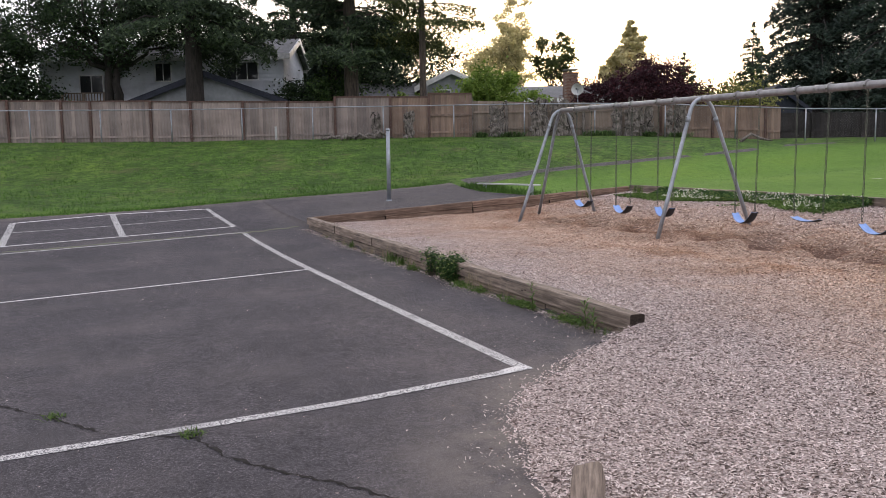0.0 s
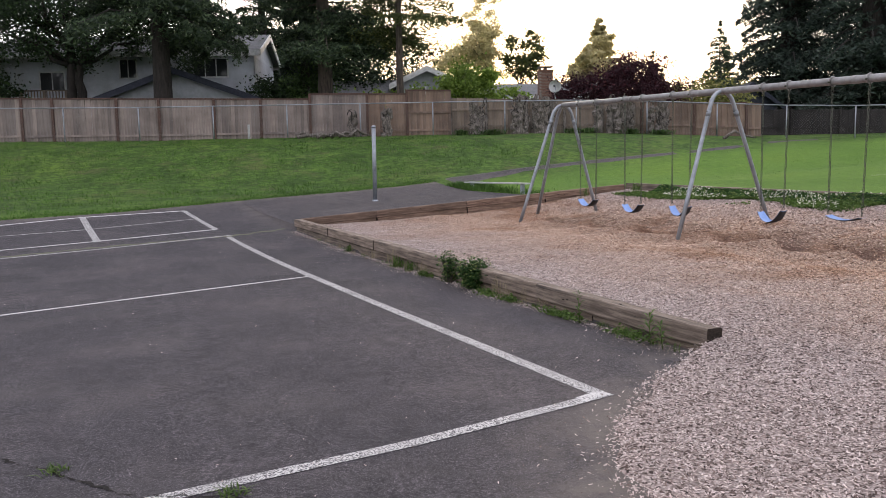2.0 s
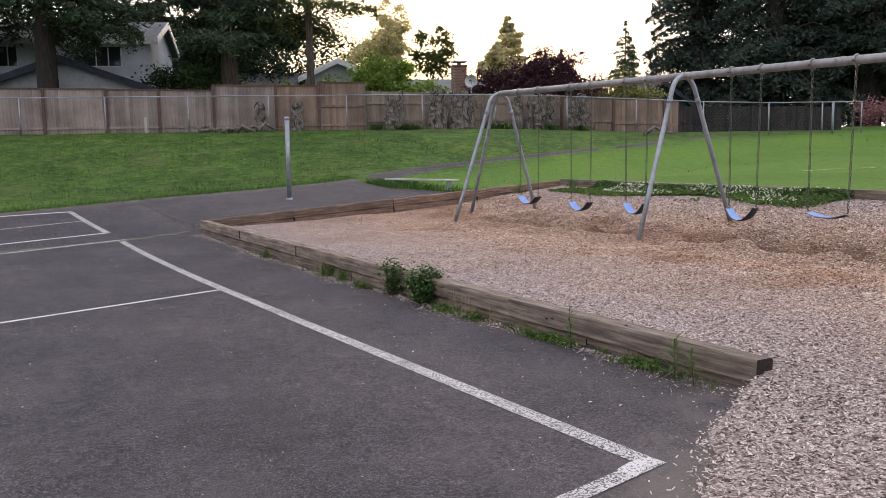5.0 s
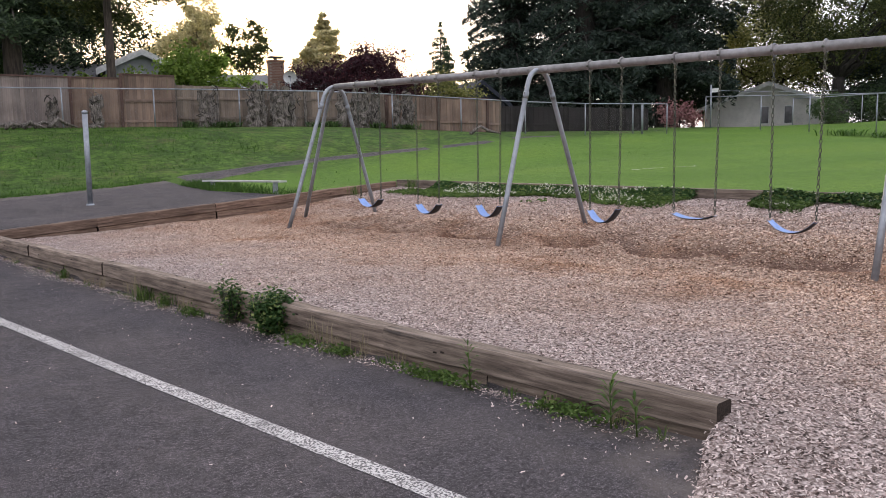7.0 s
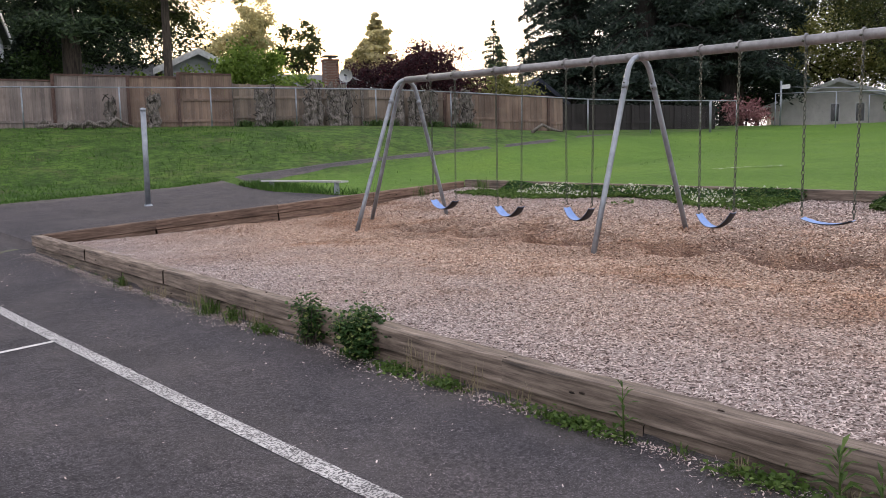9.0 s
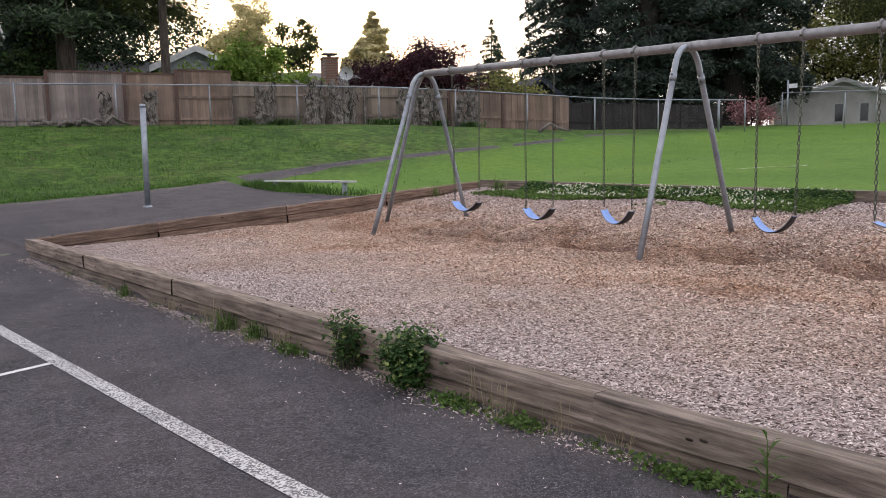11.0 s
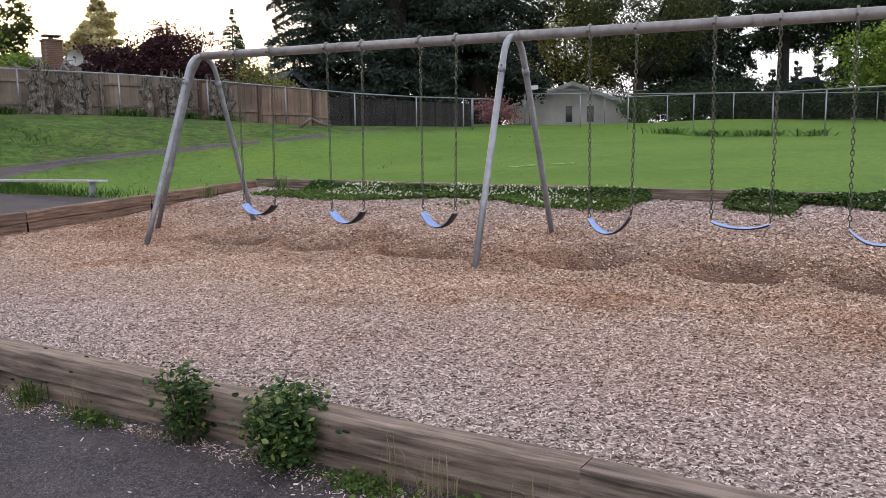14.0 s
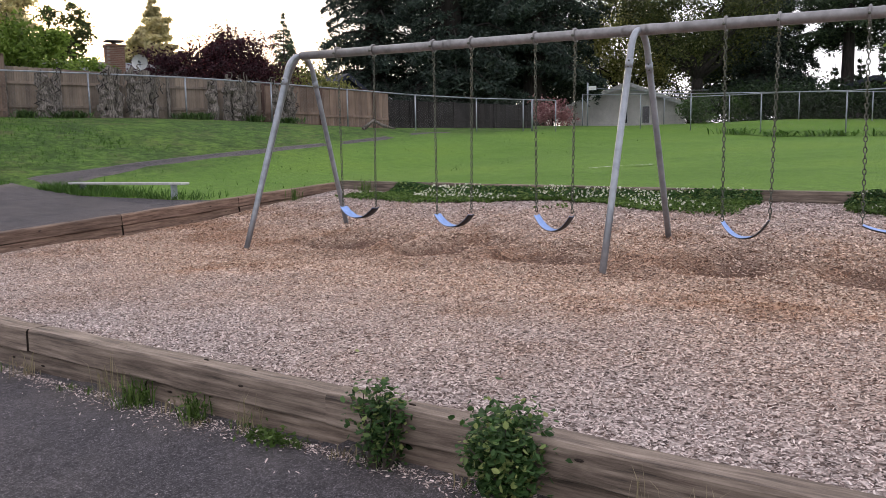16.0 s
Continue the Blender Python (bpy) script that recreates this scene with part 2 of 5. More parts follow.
def make_grass():
    m, n, l, b = material("grass", 0.9)
    fine = noise_node(n, l, 22, 6, rough=0.75)
    c = ramp(n, l, fine, [(0.3, (0.050, 0.104, 0.013)), (0.5, (0.098, 0.182, 0.026)), (0.7, (0.168, 0.268, 0.052))])
    broad = ramp(n, l, noise_node(n, l, 0.3, 4), [(0.36, (0.84, 0.88, 0.82)), (0.5, (1.0, 1.0, 1.0)), (0.66, (1.14, 1.06, 1.0))])
    c = mixed(n, l, 1.0, c, broad, "MULTIPLY")
    tufts = ramp(n, l, noise_node(n, l, 4.5, 7, rough=0.8), [(0.40, (0.42, 0.48, 0.42)), (0.52, (0.95, 0.95, 0.9)), (0.62, (1.3, 1.25, 1.15))])
    rough_c = mixed(n, l, 0.95, c, tufts, "MULTIPLY")
    worn = ramp(n, l, noise_node(n, l, 1.1, 8, rough=0.78), [(0.40, (0.52, 0.56, 0.52)), (0.52, (0.95, 0.93, 0.93)), (0.64, (1.3, 1.2, 1.15))])
    rough_c = mixed(n, l, 0.9, rough_c, worn, "MULTIPLY")
    dry = ramp(n, l, noise_node(n, l, 0.9, 7, rough=0.75), [(0.52, (0, 0, 0)), (0.68, (0.6, 0.6, 0.6))])
    rough_c = mixed(n, l, dry, mixed(n, l, 1.0, rough_c, (0.66, 0.69, 0.78), "MULTIPLY"), (0.105, 0.1, 0.045))
    smooth_c = mixed(n, l, 0.35, c, tufts, "MULTIPLY")
    sep = n.new("ShaderNodeSeparateXYZ")
    l.new(n.new("ShaderNodeTexCoord").outputs["Object"], sep.inputs["Vector"])
    side = n.new("ShaderNodeMath")
    side.operation = "MULTIPLY_ADD"
    side.inputs[1].default_value = -0.05
    l.new(sep.outputs["X"], side.inputs[0])
    l.new(sep.outputs["Y"], side.inputs[2])
    bank = n.new("ShaderNodeMapRange")
    bank.inputs["From Min"].default_value, bank.inputs["From Max"].default_value = 22.4, 24.4
    l.new(side.outputs[0], bank.inputs["Value"])
    c = mixed(n, l, bank.outputs["Result"], smooth_c, rough_c)
    l.new(c, b.inputs["Base Color"])
    bump(n, l, b, fine, 0.7, 0.04)
    return m


def make_timber(name, dark, light, axis):
    """Weathered sawn timber, with its grain along the given axis."""
    m, n, l, b = material(name, 0.85)
    sc = [26.0, 26.0, 26.0]
    sc["xyz".index(axis)] = 1.6
    grain = noise_node(n, l, 1.0, 7, stretched(n, l, *sc), 0.7)
    c = ramp(n, l, grain, [(0.33, tuple(v * 0.35 for v in dark)), (0.44, dark), (0.64, light)])
    var = n.new("ShaderNodeObjectInfo").outputs["Random"]
    tone = ramp(n, l, var, [(0.0, (0.78, 0.76, 0.74)), (1.0, (1.18, 1.12, 1.08))])
    stain = ramp(n, l, noise_node(n, l, 1.5, 5), [(0.3, (0.6, 0.57, 0.54)), (0.6, (1.08, 1.06, 1.04))])
    c = mixed(n, l, 0.9, mixed(n, l, 1.0, c, tone, "MULTIPLY"), stain, "MULTIPLY")
    l.new(c, b.inputs["Base Color"])
    bump(n, l, b, grain, 0.6, 0.008)
    return m


def make_boards(name, dark, light):
    """Upright fence boards, each with its own tone."""
    m, n, l, b = material(name, 0.88)
    grain = noise_node(n, l, 1.0, 6, stretched(n, l, 4, 4, 1.6), 0.65)
    c = ramp(n, l, grain, [(0.3, dark), (0.7, light)])
    tone = ramp(n, l, n.new("ShaderNodeObjectInfo").outputs["Random"], [(0.0, (0.74, 0.72, 0.72)), (1.0, (1.2, 1.14, 1.1))])
    streak = ramp(n, l, noise_node(n, l, 1.0, 5, n.new("ShaderNodeNewGeometry").outputs["Position"]), [(0.32, (0.62, 0.58, 0.56)), (0.62, (1.1, 1.08, 1.06))])
    c = mixed(n, l, 0.9, mixed(n, l, 1.0, c, tone, "MULTIPLY"), streak, "MULTIPLY")
    l.new(c, b.inputs["Base Color"])
    bump(n, l, b, grain, 0.5, 0.01)
    return m


def make_bark(name, dark, light, across=11.0, up=1.8):
    m, n, l, b = material(name, 0.95)
    g = noise_node(n, l, 1.0, 7, stretched(n, l, across, across, up), 0.7)
    l.new(ramp(n, l, g, [(0.38, dark), (0.62, light)]), b.inputs["Base Color"])
    bump(n, l, b, g, 1.0, 0.05)
    return m


ASPHALT, PAINT, CHIPS, CHIP_BED, GRASS = make_asphalt(), make_paint("worn_line_paint", 0.44, 0.54, 0.50), make_chips(), make_chip_bed(), make_grass()
PAINT_PATCHED = make_paint("patched_line_paint", 0.38, 0.48, 0.55)
PAINT_FRESH = make_paint("brighter_line_paint", 0.30, 0.40, 0.62)
CHALK = two_scale("faded_field_chalk", (0.10, 0.16, 0.05), (0.52, 0.52, 0.44), 7, 2, 0.95)
MOSS = two_scale("moss_and_grit", (0.05, 0.06, 0.03), (0.17, 0.16, 0.11), 55, 3, 0.95, 0.8)
CRACK = two_scale("crack_fill", (0.008, 0.007, 0.007), (0.03, 0.026, 0.024), 70, 6, 0.95)
TIMBER_Y = make_timber("weathered_timber_lengthwise", (0.125, 0.097, 0.079), (0.28, 0.232, 0.195), "y")
TIMBER_X = make_timber("reddish_timber_crosswise", (0.10, 0.062, 0.045), (0.22, 0.155, 0.12), "x")
END_GRAIN = two_scale("dark_end_grain", (0.012, 0.009, 0.008), (0.05, 0.036, 0.028), 60, 9, 0.95, 0.6)
STEEL = two_scale("galvanised_steel", (0.21, 0.225, 0.25), (0.33, 0.35, 0.385), 9, 1.6, 0.45, 0.05, 0.002, 0.55)
BEAM = two_scale("dull_galvanised_beam", (0.19, 0.18, 0.178), (0.30, 0.29, 0.29), 12, 1.2, 0.5, 0.05, 0.002, 0.45)
CHAIN = two_scale("dark_chain_steel", (0.05, 0.054, 0.042), (0.13, 0.135, 0.11), 40, 5, 0.5, 0.1, 0.001, 0.7)
BLUE = two_scale("blue_rubber", (0.15, 0.26, 0.56), (0.26, 0.39, 0.70), 16, 3, 0.5, 0.1, 0.002)
BLACK = two_scale("black_rubber", (0.018, 0.018, 0.02), (0.04, 0.04, 0.045), 20, 4, 0.6, 0.1, 0.002)
FENCE_GREY = make_boards("grey_cedar_boards", (0.15, 0.128, 0.12), (0.29, 0.25, 0.235))
FENCE_RED = make_boards("reddish_cedar_boards", (0.135, 0.096, 0.074), (0.26, 0.192, 0.154))
FENCE_OLD = make_boards("old_bare_boards", (0.14, 0.115, 0.092), (0.27, 0.225, 0.185))
FENCE_DARK = make_boards("dark_stained_boards", (0.016, 0.015, 0.016), (0.042, 0.039, 0.04))
POST_RED = two_scale("red_brown_fence_post", (0.055, 0.028, 0.022), (0.105, 0.058, 0.045), 14, 2)
SNAG = make_bark("dead_snag_wood", (0.035, 0.029, 0.025), (0.25, 0.215, 0.19), 30.0, 5.0)
BARK = make_bark("fir_bark", (0.028, 0.022, 0.018), (0.085, 0.065, 0.052))
BARK_DARK = make_bark("dark_bark", (0.010, 0.008, 0.007), (0.034, 0.027, 0.023))
FIR = leafy("fir_needles", (0.016, 0.028, 0.018), (0.06, 0.088, 0.048), (0.12, 0.165, 0.085), 0.3)
SEQUOIA = leafy("dark_conifer_needles", (0.013, 0.023, 0.019), (0.046, 0.066, 0.054), (0.09, 0.11, 0.088), 0.18)
DARK_LEAF = leafy("dark_leaves", (0.010, 0.02, 0.010), (0.03, 0.052, 0.022), (0.05, 0.085, 0.03), 0.25)
LIGHT_LEAF = leafy("light_green_leaves", (0.09, 0.15, 0.025), (0.22, 0.32, 0.06), (0.32, 0.42, 0.10), 0.5)
# paleness stands in for distance haze and low sun behind the leaves
HAZE_LEAF = leafy("pale_haze_and_backlight_leaves", (0.42, 0.38, 0.20), (0.66, 0.58, 0.35), (0.78, 0.69, 0.48), 0.6)
YELLOW_LEAF = leafy("yellow_green_leaves", (0.10, 0.115, 0.035), (0.26, 0.26, 0.08), (0.38, 0.36, 0.15), 0.5)
MID_LEAF = leafy("mid_green_leaves", (0.03, 0.06, 0.02), (0.075, 0.125, 0.04), (0.12, 0.18, 0.06), 0.35)
OLIVE_LEAF = leafy("olive_leaves", (0.03, 0.042, 0.015), (0.085, 0.10, 0.032), (0.16, 0.165, 0.06), 0.35)
MAPLE = leafy("dark_red_maple_leaves", (0.02, 0.007, 0.012), (0.06, 0.018, 0.028), (0.11, 0.03, 0.036), 0.3)
PINK = leafy("pink_blossom", (0.20, 0.08, 0.09), (0.34, 0.17, 0.18), (0.45, 0.28, 0.28), 0.3)
WEED = leafy("weed_leaves", (0.04, 0.075, 0.016), (0.095, 0.155, 0.035), (0.17, 0.23, 0.075), 0.4)
SHRUB = leafy("shrub_leaves", (0.02, 0.05, 0.014), (0.065, 0.13, 0.036), (0.28, 0.32, 0.11), 0.35)
DRY = leafy("dry_grass_stems", (0.16, 0.13, 0.08), (0.30, 0.25, 0.16), None, 0.3)
BLADE = leafy("grass_blades", (0.035, 0.085, 0.013), (0.085, 0.17, 0.032), (0.15, 0.24, 0.06), 0.4)
FLOWER = leafy("white_clover_flowers", (0.42, 0.42, 0.34), (0.62, 0.62, 0.54), None, 0.2)
SIDING = two_scale("pale_grey_siding", (0.46, 0.48, 0.53), (0.54, 0.56, 0.61), 5, 0.7, 0.7)
SIDING_DIM = two_scale("grey_garage_siding", (0.21, 0.22, 0.235), (0.27, 0.28, 0.30), 5, 0.7, 0.7)
BEIGE = two_scale("beige_siding", (0.54, 0.52, 0.49), (0.64, 0.61, 0.58), 4, 0.6, 0.75)
ROOF = two_scale("grey_shingles", (0.085, 0.085, 0.09), (0.17, 0.17, 0.175), 9, 0.8, 0.9, 0.5)
ROOF_DARK = two_scale("dark_shingles", (0.022, 0.024, 0.034), (0.05, 0.052, 0.066), 9, 0.8, 0.9, 0.5)
TRIM_DARK = two_scale("dark_blue_fascia", (0.012, 0.014, 0.024), (0.03, 0.034, 0.05), 8, 2, 0.6)
TRIM_WHITE = two_scale("white_trim", (0.52, 0.52, 0.52), (0.64, 0.64, 0.64), 8, 2, 0.6)
BRICK = two_scale("chimney_brick", (0.12, 0.062, 0.045), (0.22, 0.12, 0.088), 16, 2, 0.9, 0.6)
MORTAR = two_scale("chimney_mortar", (0.20, 0.17, 0.15), (0.27, 0.24, 0.21), 20, 3, 0.9)
GLASS, _n, _l, _b = material("dark_window_glass", 0.08)
_b.inputs["Base Color"].default_value = (0.02, 0.022, 0.025, 1)
DISH = two_scale("pale_dish_metal", (0.42, 0.42, 0.42), (0.54, 0.54, 0.54), 9, 2, 0.5, 0.05, 0.002, 0.3)
SIGN = two_scale("white_sign_sheet", (0.55, 0.55, 0.55), (0.66, 0.66, 0.66), 9, 2, 0.5)
RAW_WOOD = two_scale("pale_bench_plank", (0.27, 0.27, 0.26), (0.42, 0.42, 0.41), 14, 2, 0.7)

for m in bpy.data.materials:
    if m.name in ("dark_blue_fascia", "dark_stained_boards", "dark_shingles", "asphalt", "grass", "crack_fill", "dark_end_grain"):
        m.node_tree.nodes["Principled BSDF"].inputs["Specular IOR Level"].default_value = 0.2


# ---- building helpers ----
def mesh_of(name, verts, faces, mat, shade=False):
    me = bpy.data.meshes.new(name)
    me.from_pydata([tuple(v) for v in verts] if not isinstance(verts, np.ndarray) else verts.tolist(), [], faces if not isinstance(faces, np.ndarray) else faces.tolist())
    me.materials.append(mat)
    if shade:
        me.polygons.foreach_set("use_smooth", [True] * len(me.polygons))
    me.update()
    return me


def thing(name, at, label, category, group="", kind=""):
    ob = new(name)
    ob.location = at
    ob.empty_display_size = 0.2
    return tagged(ob, label, category, group, kind)


def part(name, data, material_, parent, label=""):
    """Links a bmesh or a mesh, whose points are given relative to the thing, as one part of it."""
    if isinstance(data, bmesh.types.BMesh):
        me = bpy.data.meshes.new(name)
        data.to_mesh(me)
        data.free()
        me.materials.append(material_)
    else:
        me = data
    ob = new(name, me)
    ob.parent = parent
    return tagged(ob, label)


def single(name, data, material_, label, category, group="", kind="", at=(0, 0, 0)):
    ob = part(name, data, material_, None)
    ob.location = at
    return tagged(ob, label, category, group, kind)


def box(bm, x0, y0, z0, x1, y1, z1, bevel=0.0, m=None):
    r = bmesh.ops.create_cube(bm, size=1)["verts"]
    for v in r:
        v.co = Vector(((x0 + x1) / 2 + v.co.x * (x1 - x0), (y0 + y1) / 2 + v.co.y * (y1 - y0), (z0 + z1) / 2 + v.co.z * (z1 - z0)))
    if bevel:
        e = list({e for v in r for e in v.link_edges})
        r = bmesh.ops.bevel(bm, geom=e, offset=bevel, segments=2, affect="EDGES", profile=0.6)["verts"]
    if m is not None:
        bmesh.ops.transform(bm, matrix=m, verts=r)
    return bm


def boxed(*a, **k):
    return box(bmesh.new(), *a, **k)


def tube(points, radii, sides=10, caps=True):
    """Points and faces of a tube along a line, with a radius at each point."""
    pts = [Vector(p) for p in points]
    if not isinstance(radii, (list, tuple)):
        radii = [radii] * len(pts)
    verts, faces = [], []
    side = None
    for i, p in enumerate(pts):
        d = (pts[min(i + 1, len(pts) - 1)] - pts[max(i - 1, 0)]).normalized()
        if side is None:
            side = d.orthogonal().normalized()
        side = (side - d * side.dot(d)).normalized()
        up = d.cross(side)
        for k in range(sides):
            a = 2 * math.pi * k / sides
            verts.append(p + (side * math.cos(a) + up * math.sin(a)) * radii[i])
    for i in range(len(pts) - 1):
        for k in range(sides):
            a, b = i * sides + k, i * sides + (k + 1) % sides
            faces.append((a, b, b + sides, a + sides))
    if caps:
        faces.append(tuple(reversed(range(sides))))
        faces.append(tuple(range((len(pts) - 1) * sides, len(pts) * sides)))
    return verts, faces


def joined(pieces):
    verts, faces = [], []
    for v, f in pieces:
        o = len(verts)
        verts.extend(v)
        faces.extend(tuple(i + o for i in g) for g in f)
    return verts, faces


def tube_mesh(name, points, radii, mat, sides=12):
    v, f = tube(points, radii, sides)
    return mesh_of(name, v, f, mat, True)


def quads(centres, along, across, bend=None):
    """Leaf-like quads: one island each, folded a little along the middle where bend is given."""
    c, a, b = np.asarray(centres), np.asarray(along), np.asarray(across)
    n = len(c)
    if bend is None:
        v = np.stack([c - a, c + b * 0.9, c + a, c - b * 0.9], 1).reshape(-1, 3)
    else:
        v = np.stack([c - a, c + b + bend, c + a, c - b + bend], 1).reshape(-1, 3)
    return v, np.arange(n * 4).reshape(n, 4)


def random_dirs(rng, n, flat=1.0):
    d = rng.normal(size=(n, 3))
    d[:, 2] *= flat
    return d / np.linalg.norm(d, axis=1, keepdims=True)


def leaf_cloud(rng, centres, size, flat=0.6, droop=0.0, wide=0.62):
    """Leaves of about the given length at the given places, lying in random directions."""
    n = len(centres)
    a = random_dirs(rng, n, flat)
    a[:, 2] -= droop
    a /= np.linalg.norm(a, axis=1, keepdims=True)
    b = np.cross(a, random_dirs(rng, n))
    b /= np.linalg.norm(b, axis=1, keepdims=True) + 1e-9
    s = size * rng.uniform(0.6, 1.35, (n, 1)) / 2
    return quads(centres, a * s, b * s * wide)

# ---- ground, paving and play surface ----
TURNED = math.atan2(U.y, U.x)


def between(points, x):
    """A broken line through (x, y) points, read at x."""
    return float(np.interp(x, [p[0] for p in points], [p[1] for p in points]))


GRASS_EDGE = [(-40, 21.2), (-2.4, 22.7), (0.9, 23.1), (2.9, 23.7), (4.8, 24.0), (7.5, 24.2), (9.7, 24.6), (10.6, 24.8)]
CHIP_EDGE = [(-6, 1.6), (2.6, 1.8), (3.3, 1.86), (3.8, 1.97), (4.35, 2.2), (4.85, 2.6), (5.4, 3.3), (5.65, 3.9), (5.74, 4.2)]
PATCH_EDGE = [(10.4, 22.6), (10.6, 22.1), (11.1, 21.0), (11.35, 19.8), (11.55, 17.7)]


def paved(x, y):
    if x < 10.6:
        return y < between(GRASS_EDGE, x)
    return x < 12.8 and y < (between(PATCH_EDGE, x) if x < 11.55 else 17.6)


def graded(lo, hi, step, far):
    """Even steps from lo to hi and ever longer ones out to far on both sides."""
    a = list(np.arange(lo, hi + step / 2, step))
    d = step
    while a[-1] < far:
        d *= 1.25
        a.append(a[-1] + d)
    d, b = step, [lo]
    while b[-1] > -far:
        d *= 1.25
        b.append(b[-1] - d)
    return b[:0:-1] + a


def sheet(name, rows, mat, smooth_shade=True):
    """A sheet from rows of points of equal length."""
    w = len(rows[0])
    faces = [(i * w + k, i * w + k + 1, (i + 1) * w + k + 1, (i + 1) * w + k) for i in range(len(rows) - 1) for k in range(w - 1)]
    return mesh_of(name, [p for r in rows for p in r], faces, mat, smooth_shade)


xs, ys = graded(-14, 46, 0.5, 900), graded(-6, 44, 0.5, 900)
rows = [[(x, y, ground_z(x, y) - ((0.45 if x > 4.6 and y < 17 else 0.035 if y < 17.8 else 0.010) if paved(x, y) else 0.0) + (0.03 * noise.noise((x * 0.6, y * 0.6, 0)) if y > 25 or x > 13.5 else 0)) for x in xs] for y in ys]
single("ground", sheet("ground", rows, GRASS), None, "mown green lawn and playing field rising towards the fences", "lawn", kind="structure")

rows = []
silt = []
for x in (*np.linspace(-40, 4.13, 193), *np.linspace(4.155, 10.6, 29)):
    lo = -14.0 if x < 4.15 else 17.66
    hi = between(GRASS_EDGE, x) + 0.10 * noise.noise((x * 1.7, 0, 5)) + 0.05 * noise.noise((x * 6, 0, 8))
    rows.append([(x, y, ground_z(x, y)) for y in np.linspace(lo, hi, 110)])
    for y in np.linspace(lo, hi, 110):
        d = between(CHIP_EDGE, y) - x if y < 5.74 else 4.1 - x
        apron = 0.9 * math.exp(-(d / 0.55) ** 2) * (1 - smooth(5.4, 7.4, y)) if d > -0.6 else 0.0
        silt.append(max(0.85 * math.exp(-((hi - y) / 0.55) ** 2), apron, 0.3 * smooth(18.5, 21, y) * smooth(3, 7, x), 0.35 * math.exp(-(d / 0.25) ** 2) if d > -0.1 else 0))
pavement_mesh = sheet("pavement", rows, ASPHALT)
pavement_mesh.attributes.new("silt", "FLOAT", "POINT").data.foreach_set("value", silt)
pavement = single("pavement", pavement_mesh, None, "dark worn asphalt play court with painted lines", "asphalt", kind="structure")
rows = []
for x in np.arange(10.58, 11.56, 0.12):
    hi = between(PATCH_EDGE, x) + 0.06 * noise.noise((x * 5, 0, 2))
    rows.append([(x, y, ground_z(x, y) + 0.003) for y in np.linspace(17.66, max(17.7, hi), 18)])
part("pavement_corner", sheet("pavement_corner", rows, ASPHALT), None, pavement)
rows = []
for x, y, w in [(10.0, 24.3, 0.9), (10.6, 24.45, 0.85), (11.4, 24.62, 0.72), (12.4, 24.85, 0.5), (14, 25.12, 0.34), (15.5, 25.08, 0.29), (17, 24.95, 0.27), (19, 24.72, 0.26), (21, 24.5, 0.25), (23, 24.6, 0.24), (26, 25.2, 0.22), (29, 25.8, 0.12)]:
    rows.append([(x, y - w + 2 * w * k / 6 + 0.05 * noise.noise((x, k, 4)), ground_z(x, y - w + 2 * w * k / 6) + (0.014 if x > 10.7 else -0.02) - (0.03 if k in (0, 6) else 0)) for k in range(7)])
path_mesh = sheet("footpath", rows, ASPHALT)
path_mesh.attributes.new("silt", "FLOAT", "POINT").data.foreach_set("value", [0.5 if k in (0, 1, 5, 6) else 0.15 for r in rows for k in range(7)])
single("footpath", path_mesh, None, "narrow dark asphalt footpath across the lawn", "path", kind="structure")


def flat_strip(name, points, width, mat, label="", lift=0.004, ragged=0.0, seed=1, parent=None):
    """A strip painted or grown on the asphalt along a line of (x, y) points."""
    rng = random.Random(seed)
    pts = []
    for (ax, ay), (bx, by) in zip(points, points[1:]):
        n = max(2, int(math.hypot(bx - ax, by - ay) / (0.035 if ragged >= 1 else 0.12 if ragged else 0.35)))
        pts += [(ax + (bx - ax) * i / n, ay + (by - ay) * i / n) for i in range(n)]
    pts.append(points[-1])
    rows = []
    for i, (x, y) in enumerate(pts):
        a, b = pts[max(0, i - 1)], pts[min(len(pts) - 1, i + 1)]
        d = Vector((b[0] - a[0], b[1] - a[1])).normalized()
        w = width / 2 * (1 + rng.uniform(-ragged, ragged))
        jx = rng.uniform(-ragged, ragged) * width
        px, py = -d.y, d.x
        rows.append([(x + px * (s * w + jx), y + py * (s * w + jx), ground_z(x + px * (s * w + jx), y + py * (s * w + jx)) + lift) for s in (-1, 1)])
    ob = part(name, sheet(name, rows, mat), None, parent or pavement, label)
    return ob


